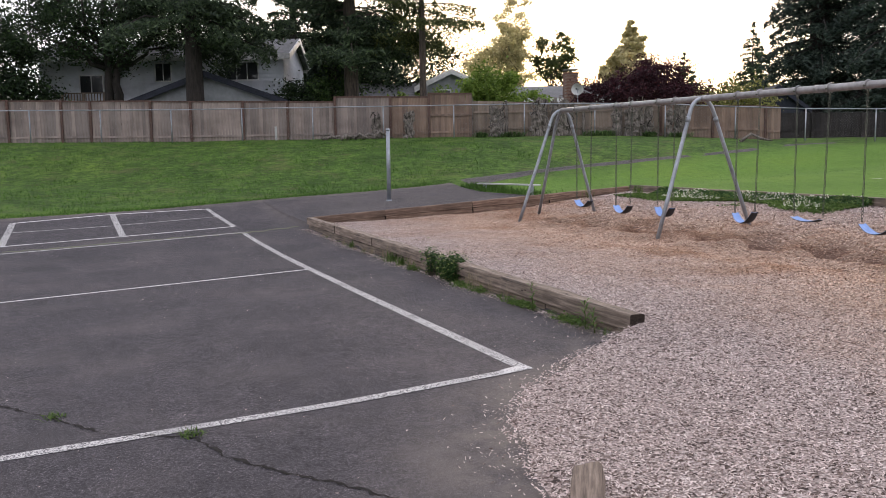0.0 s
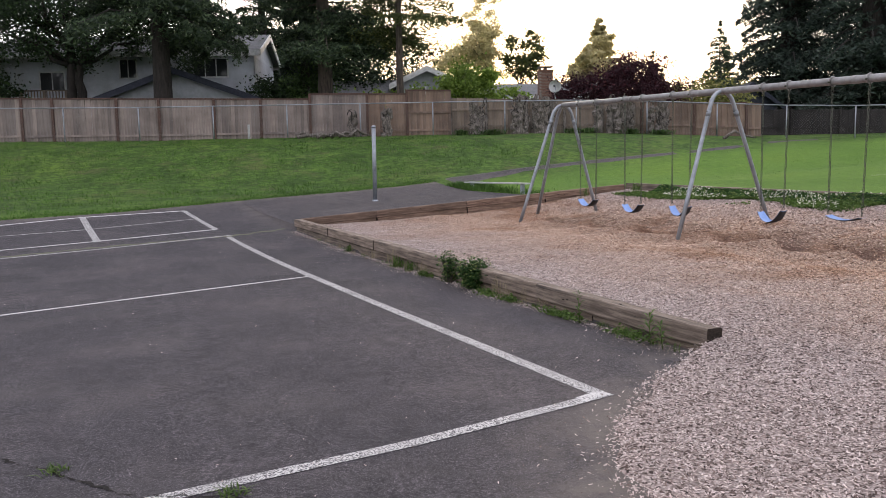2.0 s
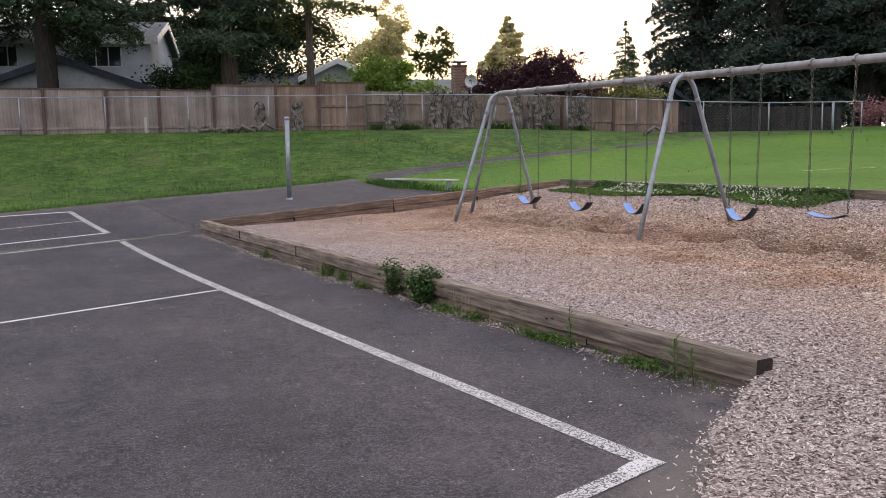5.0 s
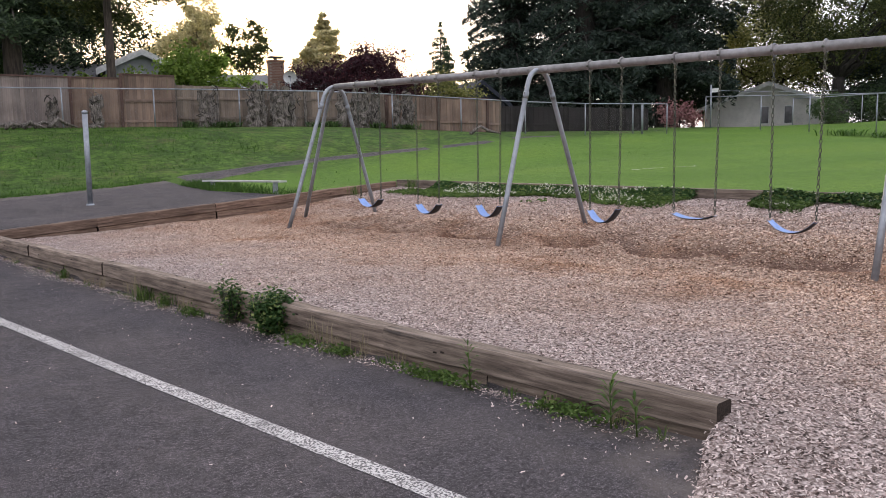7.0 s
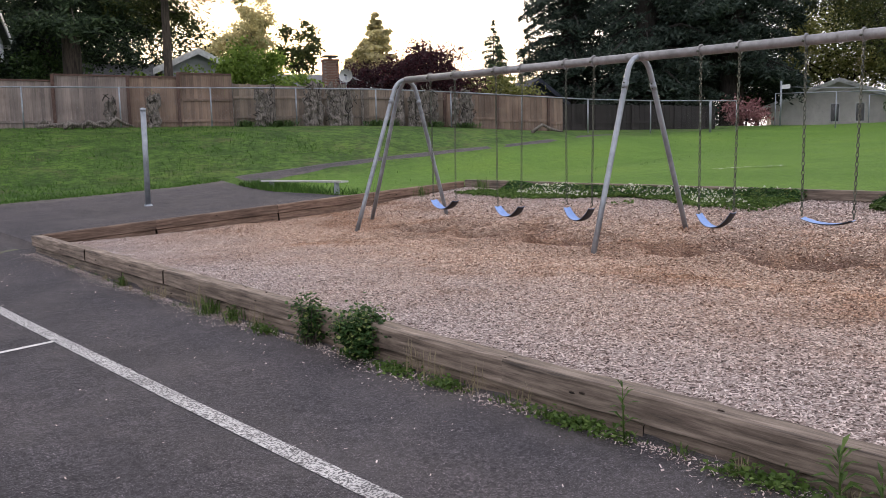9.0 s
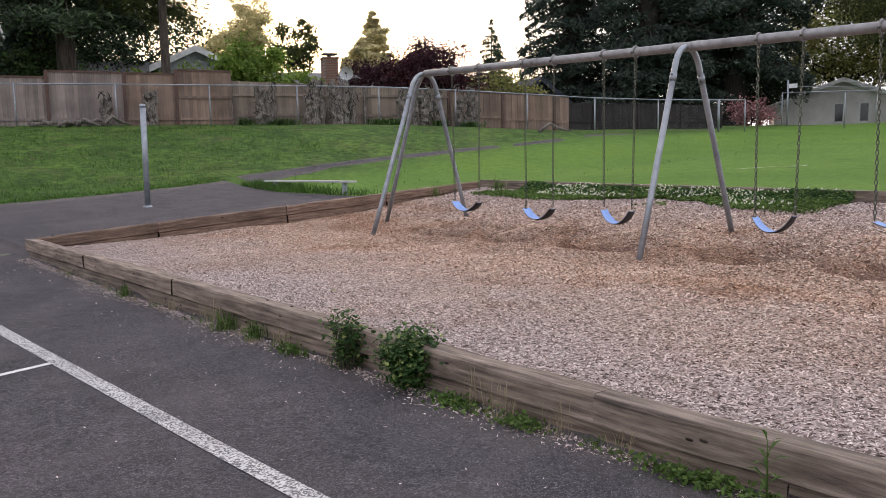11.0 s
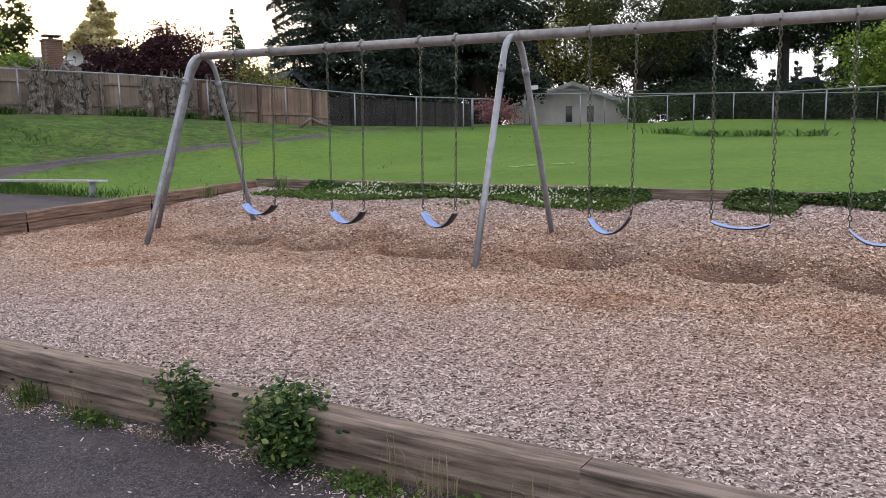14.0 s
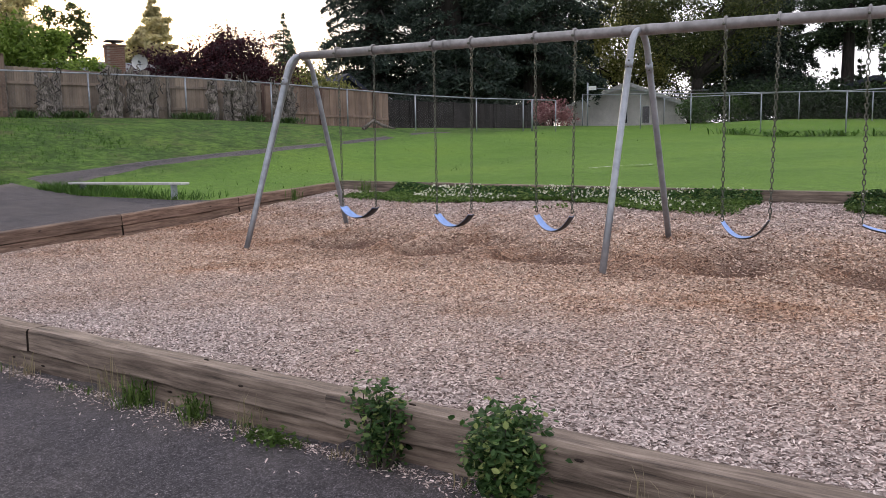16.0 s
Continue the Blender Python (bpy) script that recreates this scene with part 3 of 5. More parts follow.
for pts, w, bright in [
        ([(2.885, 5.31), (2.84, 7.5), (2.80, 9.5), (2.775, 11.8), (2.70, 17.5)], 0.108, False), ([(2.94, 5.36), (1.45, 5.16), (0.0, 5.07), (-0.63, 5.04), (-6.0, 4.55)], 0.10, False),
        ([(2.78, 11.85), (-1.2, 11.05), (-6, 10.1)], 0.06, True), ([(2.81, 17.74), (0.41, 17.05), (-1.81, 16.58), (-6, 15.6)], 0.10, False),
        ([(2.69, 18.85), (0.3, 18.2), (-1.9, 17.72), (-6, 16.6)], 0.085, True), ([(2.56, 22.64), (0.15, 22.46), (-2.05, 21.66)], 0.10, True),
        ([(2.69, 18.85), (2.54, 22.65)], 0.12, False), ([(0.31, 18.1), (0.15, 22.46)], 0.14, False), ([(-1.92, 17.75), (-2.06, 21.66)], 0.14, False),
        ([(2.6, 20.95), (0.14, 20.2), (-2.0, 19.93)], 0.08, False)]:
    flat_strip("court_line", pts, w, PAINT_FRESH if bright else PAINT, "white painted line" if bright else "worn white painted line")
flat_strip("line_corner", [(2.70, 5.335), (2.93, 5.365)], 0.118, PAINT_PATCHED, "thicker white paint at the corner", 0.007, 0.2, 9)
flat_strip("moss_strip", [(4.0, 17.95), (2.7, 17.62), (0.4, 17.3), (-1.8, 16.8)], 0.16, MOSS, "mossy seam in the asphalt", 0.003, 0.5, 4)
flat_strip("crack", [(-1.6, 6.9), (-0.8, 6.25), (-0.42, 5.75), (-0.1, 5.25), (0.1, 5.1), (0.4, 4.92), (0.55, 4.5), (0.8, 4.12), (1.0, 3.9), (1.22, 3.58), (1.5, 3.3)], 0.017, CRACK, "dark open crack", 0.004, 1.0, 7)

lawn = bpy.data.objects["ground"]
flat_strip("field_mark", [(18.6, 15.3), (19.2, 15.0), (20.1, 14.3)], 0.10, CHALK, "faded white field marking", 0.02, 0.9, 12, lawn)

ys = np.arange(-4, 17.62, 0.07)
rows, bare = [], []
for y in ys:
    lo = between(CHIP_EDGE, y) + 0.13 * noise.noise((y * 2.2, 0, 1)) + 0.05 * noise.noise((y * 8, 0, 6)) if y < 5.74 else 4.2
    row = []
    for s in np.linspace(0, 1, 135):
        x = lo + (12.72 - lo) * s
        row.append((x, y, chip_z(x, y) - (0.035 * (1 - min(1, (x - lo) / 0.15)) if y < 5.74 else 0)))
        ragged = 1 + 0.45 * noise.noise((x * 5, y * 5, 2))
        bare.append(max(w * math.exp(-(hollow(k, x, y) * ragged * 1.08) ** 4) for k, w in enumerate((0.9, 0.95, 0.95, 0.95, 1.0, 1.0))))
    rows.append(row)
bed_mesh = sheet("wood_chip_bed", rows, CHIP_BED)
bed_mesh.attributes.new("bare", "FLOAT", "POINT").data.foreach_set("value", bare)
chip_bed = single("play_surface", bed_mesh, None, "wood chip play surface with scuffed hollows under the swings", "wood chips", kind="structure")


def lay_chips(name, places, size, seed, parent, label):
    """Loose flat splinters lying on top of one another."""
    rng = np.random.default_rng(seed)
    n = len(places)
    yaw, tilt = rng.uniform(0, 2 * np.pi, n), rng.normal(0, 0.34, n)
    a = np.stack([np.cos(yaw) * np.cos(tilt), np.sin(yaw) * np.cos(tilt), np.sin(tilt)], 1)
    roll = rng.normal(0, 0.5, n)
    b = np.stack([-np.sin(yaw) * np.cos(roll), np.cos(yaw) * np.cos(roll), np.sin(roll)], 1)
    ln = size * rng.uniform(0.5, 1.5, (n, 1))
    c = np.asarray(places)
    c[:, 2] += rng.uniform(0.002, 0.012, n)
    w = ln * rng.uniform(0.22, 0.5, (n, 1))
    v = np.stack([c - a * ln - b * w * 0.7, c + a * ln * 0.9 - b * w, c + a * ln + b * w * 0.5, c - a * ln * 0.8 + b * w], 1).reshape(-1, 3)
    ob = part(name, mesh_of(name, v, np.arange(n * 4).reshape(n, 4), CHIPS), None, parent, label)
    return tagged(ob, kind="stuff")


rng = np.random.default_rng(3)
near, mid, far = [], [], []
for x, y, keep in zip(rng.uniform(1.5, 12.6, 620000), rng.uniform(0.5, 17.5, 620000), rng.uniform(0, 1, 620000)):
    lo = between(CHIP_EDGE, y) if y < 5.74 else 4.22
    if x < lo - 0.02:
        if keep < 0.30 * math.exp(-(lo - x) / 0.11) + 0.012 * math.exp(-(lo - x) / 0.5):
            near.append((x, y, ground_z(x, y)))
        continue
    hole, k = min((hollow(k, x, y), k) for k in range(len(HOLES))) if 7.9 < x < 10.2 else (9.0, 0)
    if hole < 0.9 and keep > (0.03 if k > 3 else 0.06) + 0.35 * hole:
        continue
    if x < 6.6:
        near.append((x, y, chip_z(x, y)))
    elif x < 9.5 and keep < 0.85:
        mid.append((x, y, chip_z(x, y)))
    elif x >= 9.5 and keep < 0.5:
        far.append((x, y, chip_z(x, y)))
lay_chips("loose_chips", near, 0.0086, 4, chip_bed, "bleached loose wood splinters")
lay_chips("loose_chips", mid, 0.0112, 5, chip_bed, "tan loose wood splinters")
lay_chips("loose_chips", far, 0.0155, 6, chip_bed, "pale loose wood splinters")
litter = []
for i in range(9000):
    y = rng.uniform(5.8, 17.4)
    x = 4.075 - abs(rng.normal(0, 0.075 + 0.03 * math.sin(y * 2.3))) - 0.01
    litter.append((x, y, ground_z(x, y)))
for i in range(900):
    x, y = rng.uniform(-3, 4), rng.uniform(2.5, 16)
    litter.append((x, y, ground_z(x, y)))
lay_chips("litter", litter, 0.0064, 7, pavement, "small pale chips and dry leaves on the asphalt")


# ---- timber border ----
def timber(name, length, size, along, mat, seed, label, group="border timbers"):
    """One squared timber from the origin along x or y, with worn edges, checks and end grain."""
    rng = random.Random(seed)
    n = max(4, int(length / 0.2))
    prof = [(-0.43, -0.5), (0.43, -0.5), (0.5, -0.42), (0.5, 0.40), (0.42, 0.5), (-0.42, 0.5), (-0.5, 0.40), (-0.5, -0.42)]
    verts, faces = [], []
    for i in range(n + 1):
        s = length * i / n
        wob = 0.006 * math.sin(i * 0.9 + seed)
        for k, (a, b) in enumerate(prof):
            j = rng.uniform(-0.004, 0.004)
            verts.append((s, a * size + wob + j, b * size + j) if along == "x" else (a * size + wob + j, s, b * size + j))
    k = len(prof)
    for i in range(n):
        for q in range(k):
            f = (i * k + q, i * k + (q + 1) % k, (i + 1) * k + (q + 1) % k, (i + 1) * k + q)
            faces.append(f if along == "x" else f[::-1])
    caps = [tuple(reversed(range(k))), tuple(range(n * k, n * k + k))]
    faces += caps if along == "x" else [c[::-1] for c in caps]
    me = mesh_of(name, verts, faces, mat)
    me.materials.append(END_GRAIN)
    me.polygons[len(faces) - 1].material_index = me.polygons[len(faces) - 2].material_index = 1
    ob = single(name, me, None, label, "timber", group)
    for t in range(int(length / 0.8)):
        s, side = rng.uniform(0.2, length - 0.2), rng.choice((0, 1))
        hole = bmesh.new()
        bmesh.ops.create_uvsphere(hole, u_segments=8, v_segments=5, radius=0.013)
        c = (s, -0.5 * size - 0.004, rng.uniform(-0.02, 0.04)) if side else (s, rng.uniform(-0.03, 0.03), 0.5 * size + 0.001)
        if along == "y":
            c = (c[1], c[0], c[2])
        bmesh.ops.transform(hole, matrix=Matrix.Translation(c) @ Matrix.Diagonal((1.6 if along == "x" else 0.5, 1.6 if along == "y" else 0.5, 0.5, 1)), verts=hole.verts)
        part("bolt_hole", hole, END_GRAIN, ob)
    return ob


SIZE = 0.15


def lay_timber(x0, y0, z0, x1, y1, z1, along, mat, seed, label):
    """Places a timber so that the middle of its top runs from one point to the other."""
    a, b = Vector((x0, y0, z0)), Vector((x1, y1, z1))
    ob = timber("border_timber", (b - a).length - 0.003, SIZE, along, mat, seed, label)
    d = (b - a).normalized()
    if along == "y":
        q = Vector((0, 1, 0)).rotation_difference(d)
    else:
        q = Vector((1, 0, 0)).rotation_difference(d)
    ob.rotation_mode = "QUATERNION"
    ob.rotation_quaternion = q
    ob.location = a + Vector((0, 0, -SIZE / 2))
    return ob


def west_top(y):
    return 0.375 + 0.0105 * (y - 5.68)


cuts = [5.68, 8.12, 10.42, 12.9, 15.3, 17.62]
for i, (a, b) in enumerate(zip(cuts, cuts[1:])):
    lay_timber(4.155, a, west_top(a), 4.155, b, west_top(b), "y", TIMBER_Y, 20 + i, "weathered grey brown square timber in the upper border course")
cuts = [5.70, 7.2, 9.5, 11.8, 14.2, 16.4, 17.6]
for i, (a, b) in enumerate(zip(cuts, cuts[1:])):
    lay_timber(4.20, a, west_top(a) - 0.162, 4.20, b, west_top(b) - 0.162, "y", TIMBER_Y, 40 + i, "weathered damp timber in the half buried lower border course")


def north_top(x):
    return west_top(17.68) + 0.055 * (x - 4.2)


cuts = [4.24, 5.9, 8.1, 10.2, 12.58]
for i, (a, b) in enumerate(zip(cuts, cuts[1:])):
    lay_timber(a, 17.66, north_top(a), b, 17.66, north_top(b), "x", TIMBER_X, 60 + i, "reddish brown square timber in the far border course")
    lay_timber(a + 0.03, 17.672, north_top(a) - 0.153, b, 17.672, north_top(b) - 0.153, "x", TIMBER_X, 70 + i, "damp reddish timber half buried in the lower course")
cuts = [3.4, 5.8, 8.2, 10.7, 13.0, 15.3, 17.58]
for i, (a, b) in enumerate(zip(cuts, cuts[1:])):
    for k, dz in enumerate((0.0, -0.153, -0.306)):
        lay_timber(12.66 + 0.006 * k + 0.015 * (i % 2), a, 0.85 + 0.008 * a + dz, 12.66 + 0.006 * k, b, 0.85 + 0.008 * b + dz, "y", TIMBER_Y, 80 + i * 3 + k, "grey brown square timber holding the lawn's edge")
lay_timber(2.15, 3.32, 0.205, 1.64, 2.52, 0.14, "y", TIMBER_Y, 131, "loose grey square timber sunk in the wood chips")


# ---- swings ----
swing_set = thing("swing_set", (9.08, 10.74, chip_z(9.08, 10.74)), "tall galvanised steel swing frame on wood chips", "swing frame")
ORG = Vector(swing_set.location)


def beam_point(y):
    return Vector((9.10 - 0.02 * (y - 10.74) / 4.4, y, 2.645 + 0.0176 * (y - 10.74)))


def rel(p):
    return Vector(p) - ORG


part("beam", tube_mesh("beam", [rel(beam_point(y)) for y in (15.12, 13, 10.74, 8.5, 6.25)], 0.052, BEAM, 16), None, swing_set, "long dull grey top tube")
for y in (12.93, 10.62, 10.86, 8.4):
    part("coupling", tube_mesh("coupling", [rel(beam_point(y - 0.05)), rel(beam_point(y + 0.05))], 0.0555, BEAM, 16), None, swing_set)


def leg_line(foot, top, bend_side):
    """From the buried foot straight up, then bending in under the beam."""
    f, t = Vector(foot), Vector(top)
    k = t + Vector((bend_side * 0.235, 0, -0.20))
    pts = [f + (k - f) * s for s in (-0.06, 0.3, 0.6, 0.9, 1.0)]
    c = k + (k - f).normalized() * 0.19
    for s in np.linspace(0.14, 1.0, 8):
        pts.append(k * (1 - s) ** 2 + c * 2 * s * (1 - s) + t * s * s)
    return pts


for y, fl, fr in ((15.15, (8.10, 15.2), (9.97, 15.22)), (10.74, (8.27, 10.76), (10.17, 10.76)), (6.3, (8.3, 6.3), (10.2, 6.3))):
    top = beam_point(y)
    for side, (fx, fy) in ((-1, fl), (1, fr)):
        line = leg_line((fx, fy, chip_z(fx, fy) + 0.01), top, side)
        leg = part("leg", tube_mesh("leg", [rel(p) for p in line], 0.033, STEEL, 14), None, swing_set, "galvanised tube leg")
        a, b = line[4], (line[0] - line[4]).normalized()
        part("collar", tube_mesh("collar", [rel(a + b * 0.10), rel(a + b * 0.19)], 0.038, STEEL, 14), None, leg)
        for q in (0.115, 0.175):
            part("set_bolt", tube_mesh("set_bolt", [rel(a + b * q + Vector((-0.042, -0.01, 0))), rel(a + b * q + Vector((-0.056, -0.014, 0)))], 0.009, CHAIN, 6), None, leg)
top = beam_point(15.16)
part("brace_leg", tube_mesh("brace_leg", [rel(p) for p in ((9.15, 16.27, 0.36), (9.13, 15.86, 1.35), (9.115, 15.47, 2.30), (9.11, 15.36, 2.53), (9.105, 15.25, 2.66), top)], 0.034, STEEL, 14), None, swing_set, "third leg bending out of the beam's end")


def link(c, along, flat, pitch, r=0.0035):
    """One oval chain link."""
    up = along.cross(flat)
    a, b = pitch * 0.62, pitch * 0.30
    pts = []
    for k in range(8):
        t = 2 * math.pi * k / 8
        pts.append(c + along * a * math.cos(t) + flat * b * math.sin(t))
    verts, faces = [], []
    for k in range(8):
        d = (pts[(k + 1) % 8] - pts[k - 1]).normalized()
        n1 = d.cross(up).normalized()
        for q in range(4):
            t = math.pi / 2 * q
            verts.append(pts[k] + n1 * r * math.cos(t) + up * r * math.sin(t))
    for k in range(8):
        for q in range(4):
            faces.append((k * 4 + q, k * 4 + (q + 1) % 4, (k + 1) % 8 * 4 + (q + 1) % 4, (k + 1) % 8 * 4 + q))
    return verts, faces


def chain_mesh(a, b, pitch=0.046):
    a, b = Vector(a), Vector(b)
    d = (b - a).normalized()
    s1 = d.orthogonal().normalized()
    s2 = d.cross(s1)
    f1, f2 = (s1 + s2).normalized(), (s1 - s2).normalized()
    n = int((b - a).length / pitch)
    return joined([link(a + d * (pitch * (i + 0.5)), d, f1 if i % 2 else f2, pitch, 0.005) for i in range(n)])


def swing(y0, y1, z0, z1, drop, sway, label):
    """A strap seat on two chains: hangers at y0 and y1 on the beam, seat ends at heights z0 and z1."""
    ym = (y0 + y1) / 2
    o = Vector((9.08 + sway, ym, min(z0, z1) - drop))
    sw = thing("swing", o, label, "swing", "swings on the frame")
    ends = []
    for y, z in ((y0, z0), (y1, z1)):
        hang = beam_point(y) + Vector((0, 0, -0.06))
        seat = Vector((9.08 + sway, y + (0.02 if y < ym else -0.02), z))
        v, f = chain_mesh(hang + Vector((0, 0, -0.04)) - o, seat - o)
        part("chain", mesh_of("chain", v, f, CHAIN, True), None, sw, "dark steel link chain")
        ends.append(seat - o)
        part("hanger", tube_mesh("hanger", [hang + Vector((0, 0, 0.005)) - o, hang + Vector((0, 0, -0.05)) - o], 0.014, CHAIN, 8), None, sw)
        band = [hang + Vector((0.064 * math.cos(t), 0, 0.06 + 0.064 * math.sin(t))) - o for t in np.linspace(0, 2 * math.pi, 17)]
        part("clamp", mesh_of("clamp", *tube(band, 0.011, 6, False), BEAM, True), None, sw)
        part("clamp_bolt", tube_mesh("clamp_bolt", [hang + Vector((-0.062, 0, 0.05)) - o, hang + Vector((-0.086, 0, 0.05)) - o], 0.013, CHAIN, 8), None, sw)
    for nm, mat, dz, lab in (("seat_top", BLUE, 0.0, "faded blue strap surface"), ("seat_underside", BLACK, -0.007, "black rubber underside")):
        rows = []
        for i in range(19):
            s = i / 18
            p = ends[0].lerp(ends[1], s)
            sag = -drop * (1 - abs(2 * s - 1) ** 2.3)
            w = 0.083 * (0.8 + 0.2 * min(1, min(s, 1 - s) * 5))
            rows.append([p + Vector((k * w, 0, sag + dz + 0.012 * k * k)) for k in (-1, -0.5, 0, 0.5, 1)])
        part(nm, sheet(nm, rows, mat), None, sw, lab)
    return sw


SEAT = "blue strap swing seat on dark steel chains"
swing(14.53, 13.98, 0.84, 0.84, 0.13, 0.0, SEAT)
swing(13.13, 12.63, 0.79, 0.80, 0.14, 0.0, SEAT)
swing(11.86, 11.41, 0.82, 0.82, 0.16, 0.0, SEAT)
swing(9.93, 9.47, 0.82, 0.85, 0.16, 0.0, SEAT)
swing(8.76, 8.21, 0.83, 0.82, 0.05, 0.0, "flattened blue strap swing seat on dark steel chains")
swing(7.62, 7.10, 0.80, 0.80, 0.12, 0.0, SEAT)

# ---- post and low bench beyond the pit ----
post = thing("tether_post", (7.4, 21.7, ground_z(7.4, 21.7)), "plain galvanised steel post standing in the asphalt", "post")
part("pole", tube_mesh("pole", [(0, 0, -0.05), (0.01, 0, 1.0), (0.015, 0, 1.96)], 0.057, STEEL, 14), None, post)
part("cap", tube_mesh("cap", [(0.015, 0, 1.95), (0.015, 0, 2.0), (0.015, 0, 2.02)], [0.062, 0.062, 0.03], STEEL, 14), None, post)
part("base_ring", tube_mesh("base_ring", [(0, 0, -0.02), (0, 0, 0.03)], [0.10, 0.08], STEEL, 14), None, post)
bz = ground_z(11.2, 21.7)
bench = thing("low_bench", (11.15, 21.7, bz), "long low pale plank bench in uncut grass", "bench")
turn = pose(0, 0, 0, 0, 0, -80)
plank = bmesh.new()
box(plank, -1.42, -0.12, 0.215, 1.42, 0.12, 0.255, 0.008, turn)
part("seat_plank", plank, RAW_WOOD, bench, "pale weathered plank")
for s in (-1.15, 1.15):
    part("support", box(bmesh.new(), s - 0.03, -0.06, -0.06, s + 0.03, 0.06, 0.213, 0.006, turn), STEEL, bench)


# ---- boundary fences ----
def turned_thing(name, u, v, dz, label, category, group="", kind=""):
    """A thing whose own x and y run along and across the boundary fence."""
    ob = thing(name, uv_point(u, v, dz), label, category, group, kind)
    ob.rotation_euler[2] = TURNED
    return ob


BOARD_MESHES = {}


def board_mesh(mat):
    """One fence board, a metre high and a metre wide, with clipped corners; shared by all boards of a kind."""
    if mat.name not in BOARD_MESHES:
        v = [(x, y, z) for y in (-0.009, 0.009) for x, z in ((-0.5, 0), (0.5, 0), (0.5, 0.985), (0.4, 1.0), (-0.4, 1.0), (-0.5, 0.985))]
        f = [(0, 1, 2, 3, 4, 5), (11, 10, 9, 8, 7, 6)] + [(i, i + 6, (i + 1) % 6 + 6, (i + 1) % 6) for i in range(6)]
        BOARD_MESHES[mat.name] = mesh_of("board", v, f, mat)
    return BOARD_MESHES[mat.name]


def board_row(parent, mat, width, tops, foot, board=0.138, seed=1, ragged=0.012):
    """Upright boards side by side from 0 to width, with a top height at both ends."""
    rng = random.Random(seed)
    n = max(1, round(width / board))
    for i in range(n):
        t = tops[0] + (tops[1] - tops[0]) * (i + 0.5) / n + rng.uniform(-ragged, ragged)
        ob = part("board", board_mesh(mat), None, parent)
        ob.location = (width * (i + 0.5) / n, 0.009 * (-1) ** i + rng.uniform(-0.003, 0.003), foot)
        ob.scale = (width / n + 0.003, 1, t - foot)
        ob.rotation_euler[1] = rng.uniform(-0.004, 0.004)


def fence_panel(u0, u1, v, top0, top1, mat, post_mat, label, seed, cap=True, rails=(0.18,), rail_mat=None):
    """A fence panel between two places along the boundary; tops are heights above sea level of the plan."""
    base = uv_point(u0, v)
    ob = turned_thing("fence_panel", u0, v, 0, label, "fence", "boundary fence panels")
    w = u1 - u0
    foot = uv_point(u1, v).z - base.z
    board_row(ob, mat, w, (top0 - base.z, top1 - base.z), min(0, foot) - 0.05, seed=seed)
    if cap:
        a, b = top0 - base.z, top1 - base.z
        part("cap_rail", mesh_of("cap_rail", *tube([(0, -0.01, a + 0.012), (w, -0.01, b + 0.012)], 0.045, 4), rail_mat or post_mat), None, ob)
    for r in rails:
        part("rail", box(bmesh.new(), 0.02, -0.06, r, w - 0.02, -0.02, r + 0.09, 0.005), rail_mat or mat, ob)
    part("post", box(bmesh.new(), -0.055, -0.11, -0.1, 0.055, -0.02, max(top0, 0) - base.z + 0.03, 0.008), post_mat, ob)
    return ob


FV = 36.9
edges = [-30.0, -27.4, -25, -22.2, -19.3, -16.9, -15.6, -12.9, -11.1, -8.75, -6.75, -4.62]
for i, (a, b) in enumerate(zip(edges, edges[1:])):
    t = 4.63 - 0.018 * (a + 20)
    fence_panel(a, b, FV, t, t - 0.03, FENCE_GREY, POST_RED, "weathered grey cedar board fence panel with red brown posts", 200 + i)
for i, (a, b, t0, t1) in enumerate(((-4.62, -2.14, 4.58, 4.55), (-2.14, -0.4, 4.54, 4.52), (-0.4, 1.53, 4.68, 4.64))):
    fence_panel(a, b, FV, t0, t1, FENCE_RED if i else FENCE_GREY, POST_RED, "taller reddish cedar fence panel with capped top", 230 + i, rails=(0.18, 0.95) if i == 2 else (0.18,))
old = [1.53, 3.1, 4.9, 6.6, 8.3, 10.1]
for i, (a, b) in enumerate(zip(old, old[1:])):
    fence_panel(a, b, FV + 0.25, 4.34 - 0.05 * i, 4.30 - 0.05 * i, FENCE_OLD, SNAG, "old bare board fence panel with missing cap", 240 + i, cap=False, rails=(0.3, 1.05))
low = [10.1, 12.5, 14.9, 15.6]
for i, (a, b) in enumerate(zip(low, low[1:])):
    fence_panel(a, b, FV + 0.3, 4.02 - 0.07 * i, 3.97 - 0.07 * i, FENCE_RED, POST_RED, "low brown board fence panel", 250 + i, rails=(0.3,))
dark = [15.6, 18.0, 20.4, 22.8, 25.2]
for i, (a, b) in enumerate(zip(dark, dark[1:])):
    fence_panel(a, b, FV + 2.4, 3.72 - 0.03 * i, 3.7 - 0.03 * i, FENCE_DARK, FENCE_DARK, "dark stained board fence panel behind the chain link", 260 + i, cap=False, rails=(0.3,))


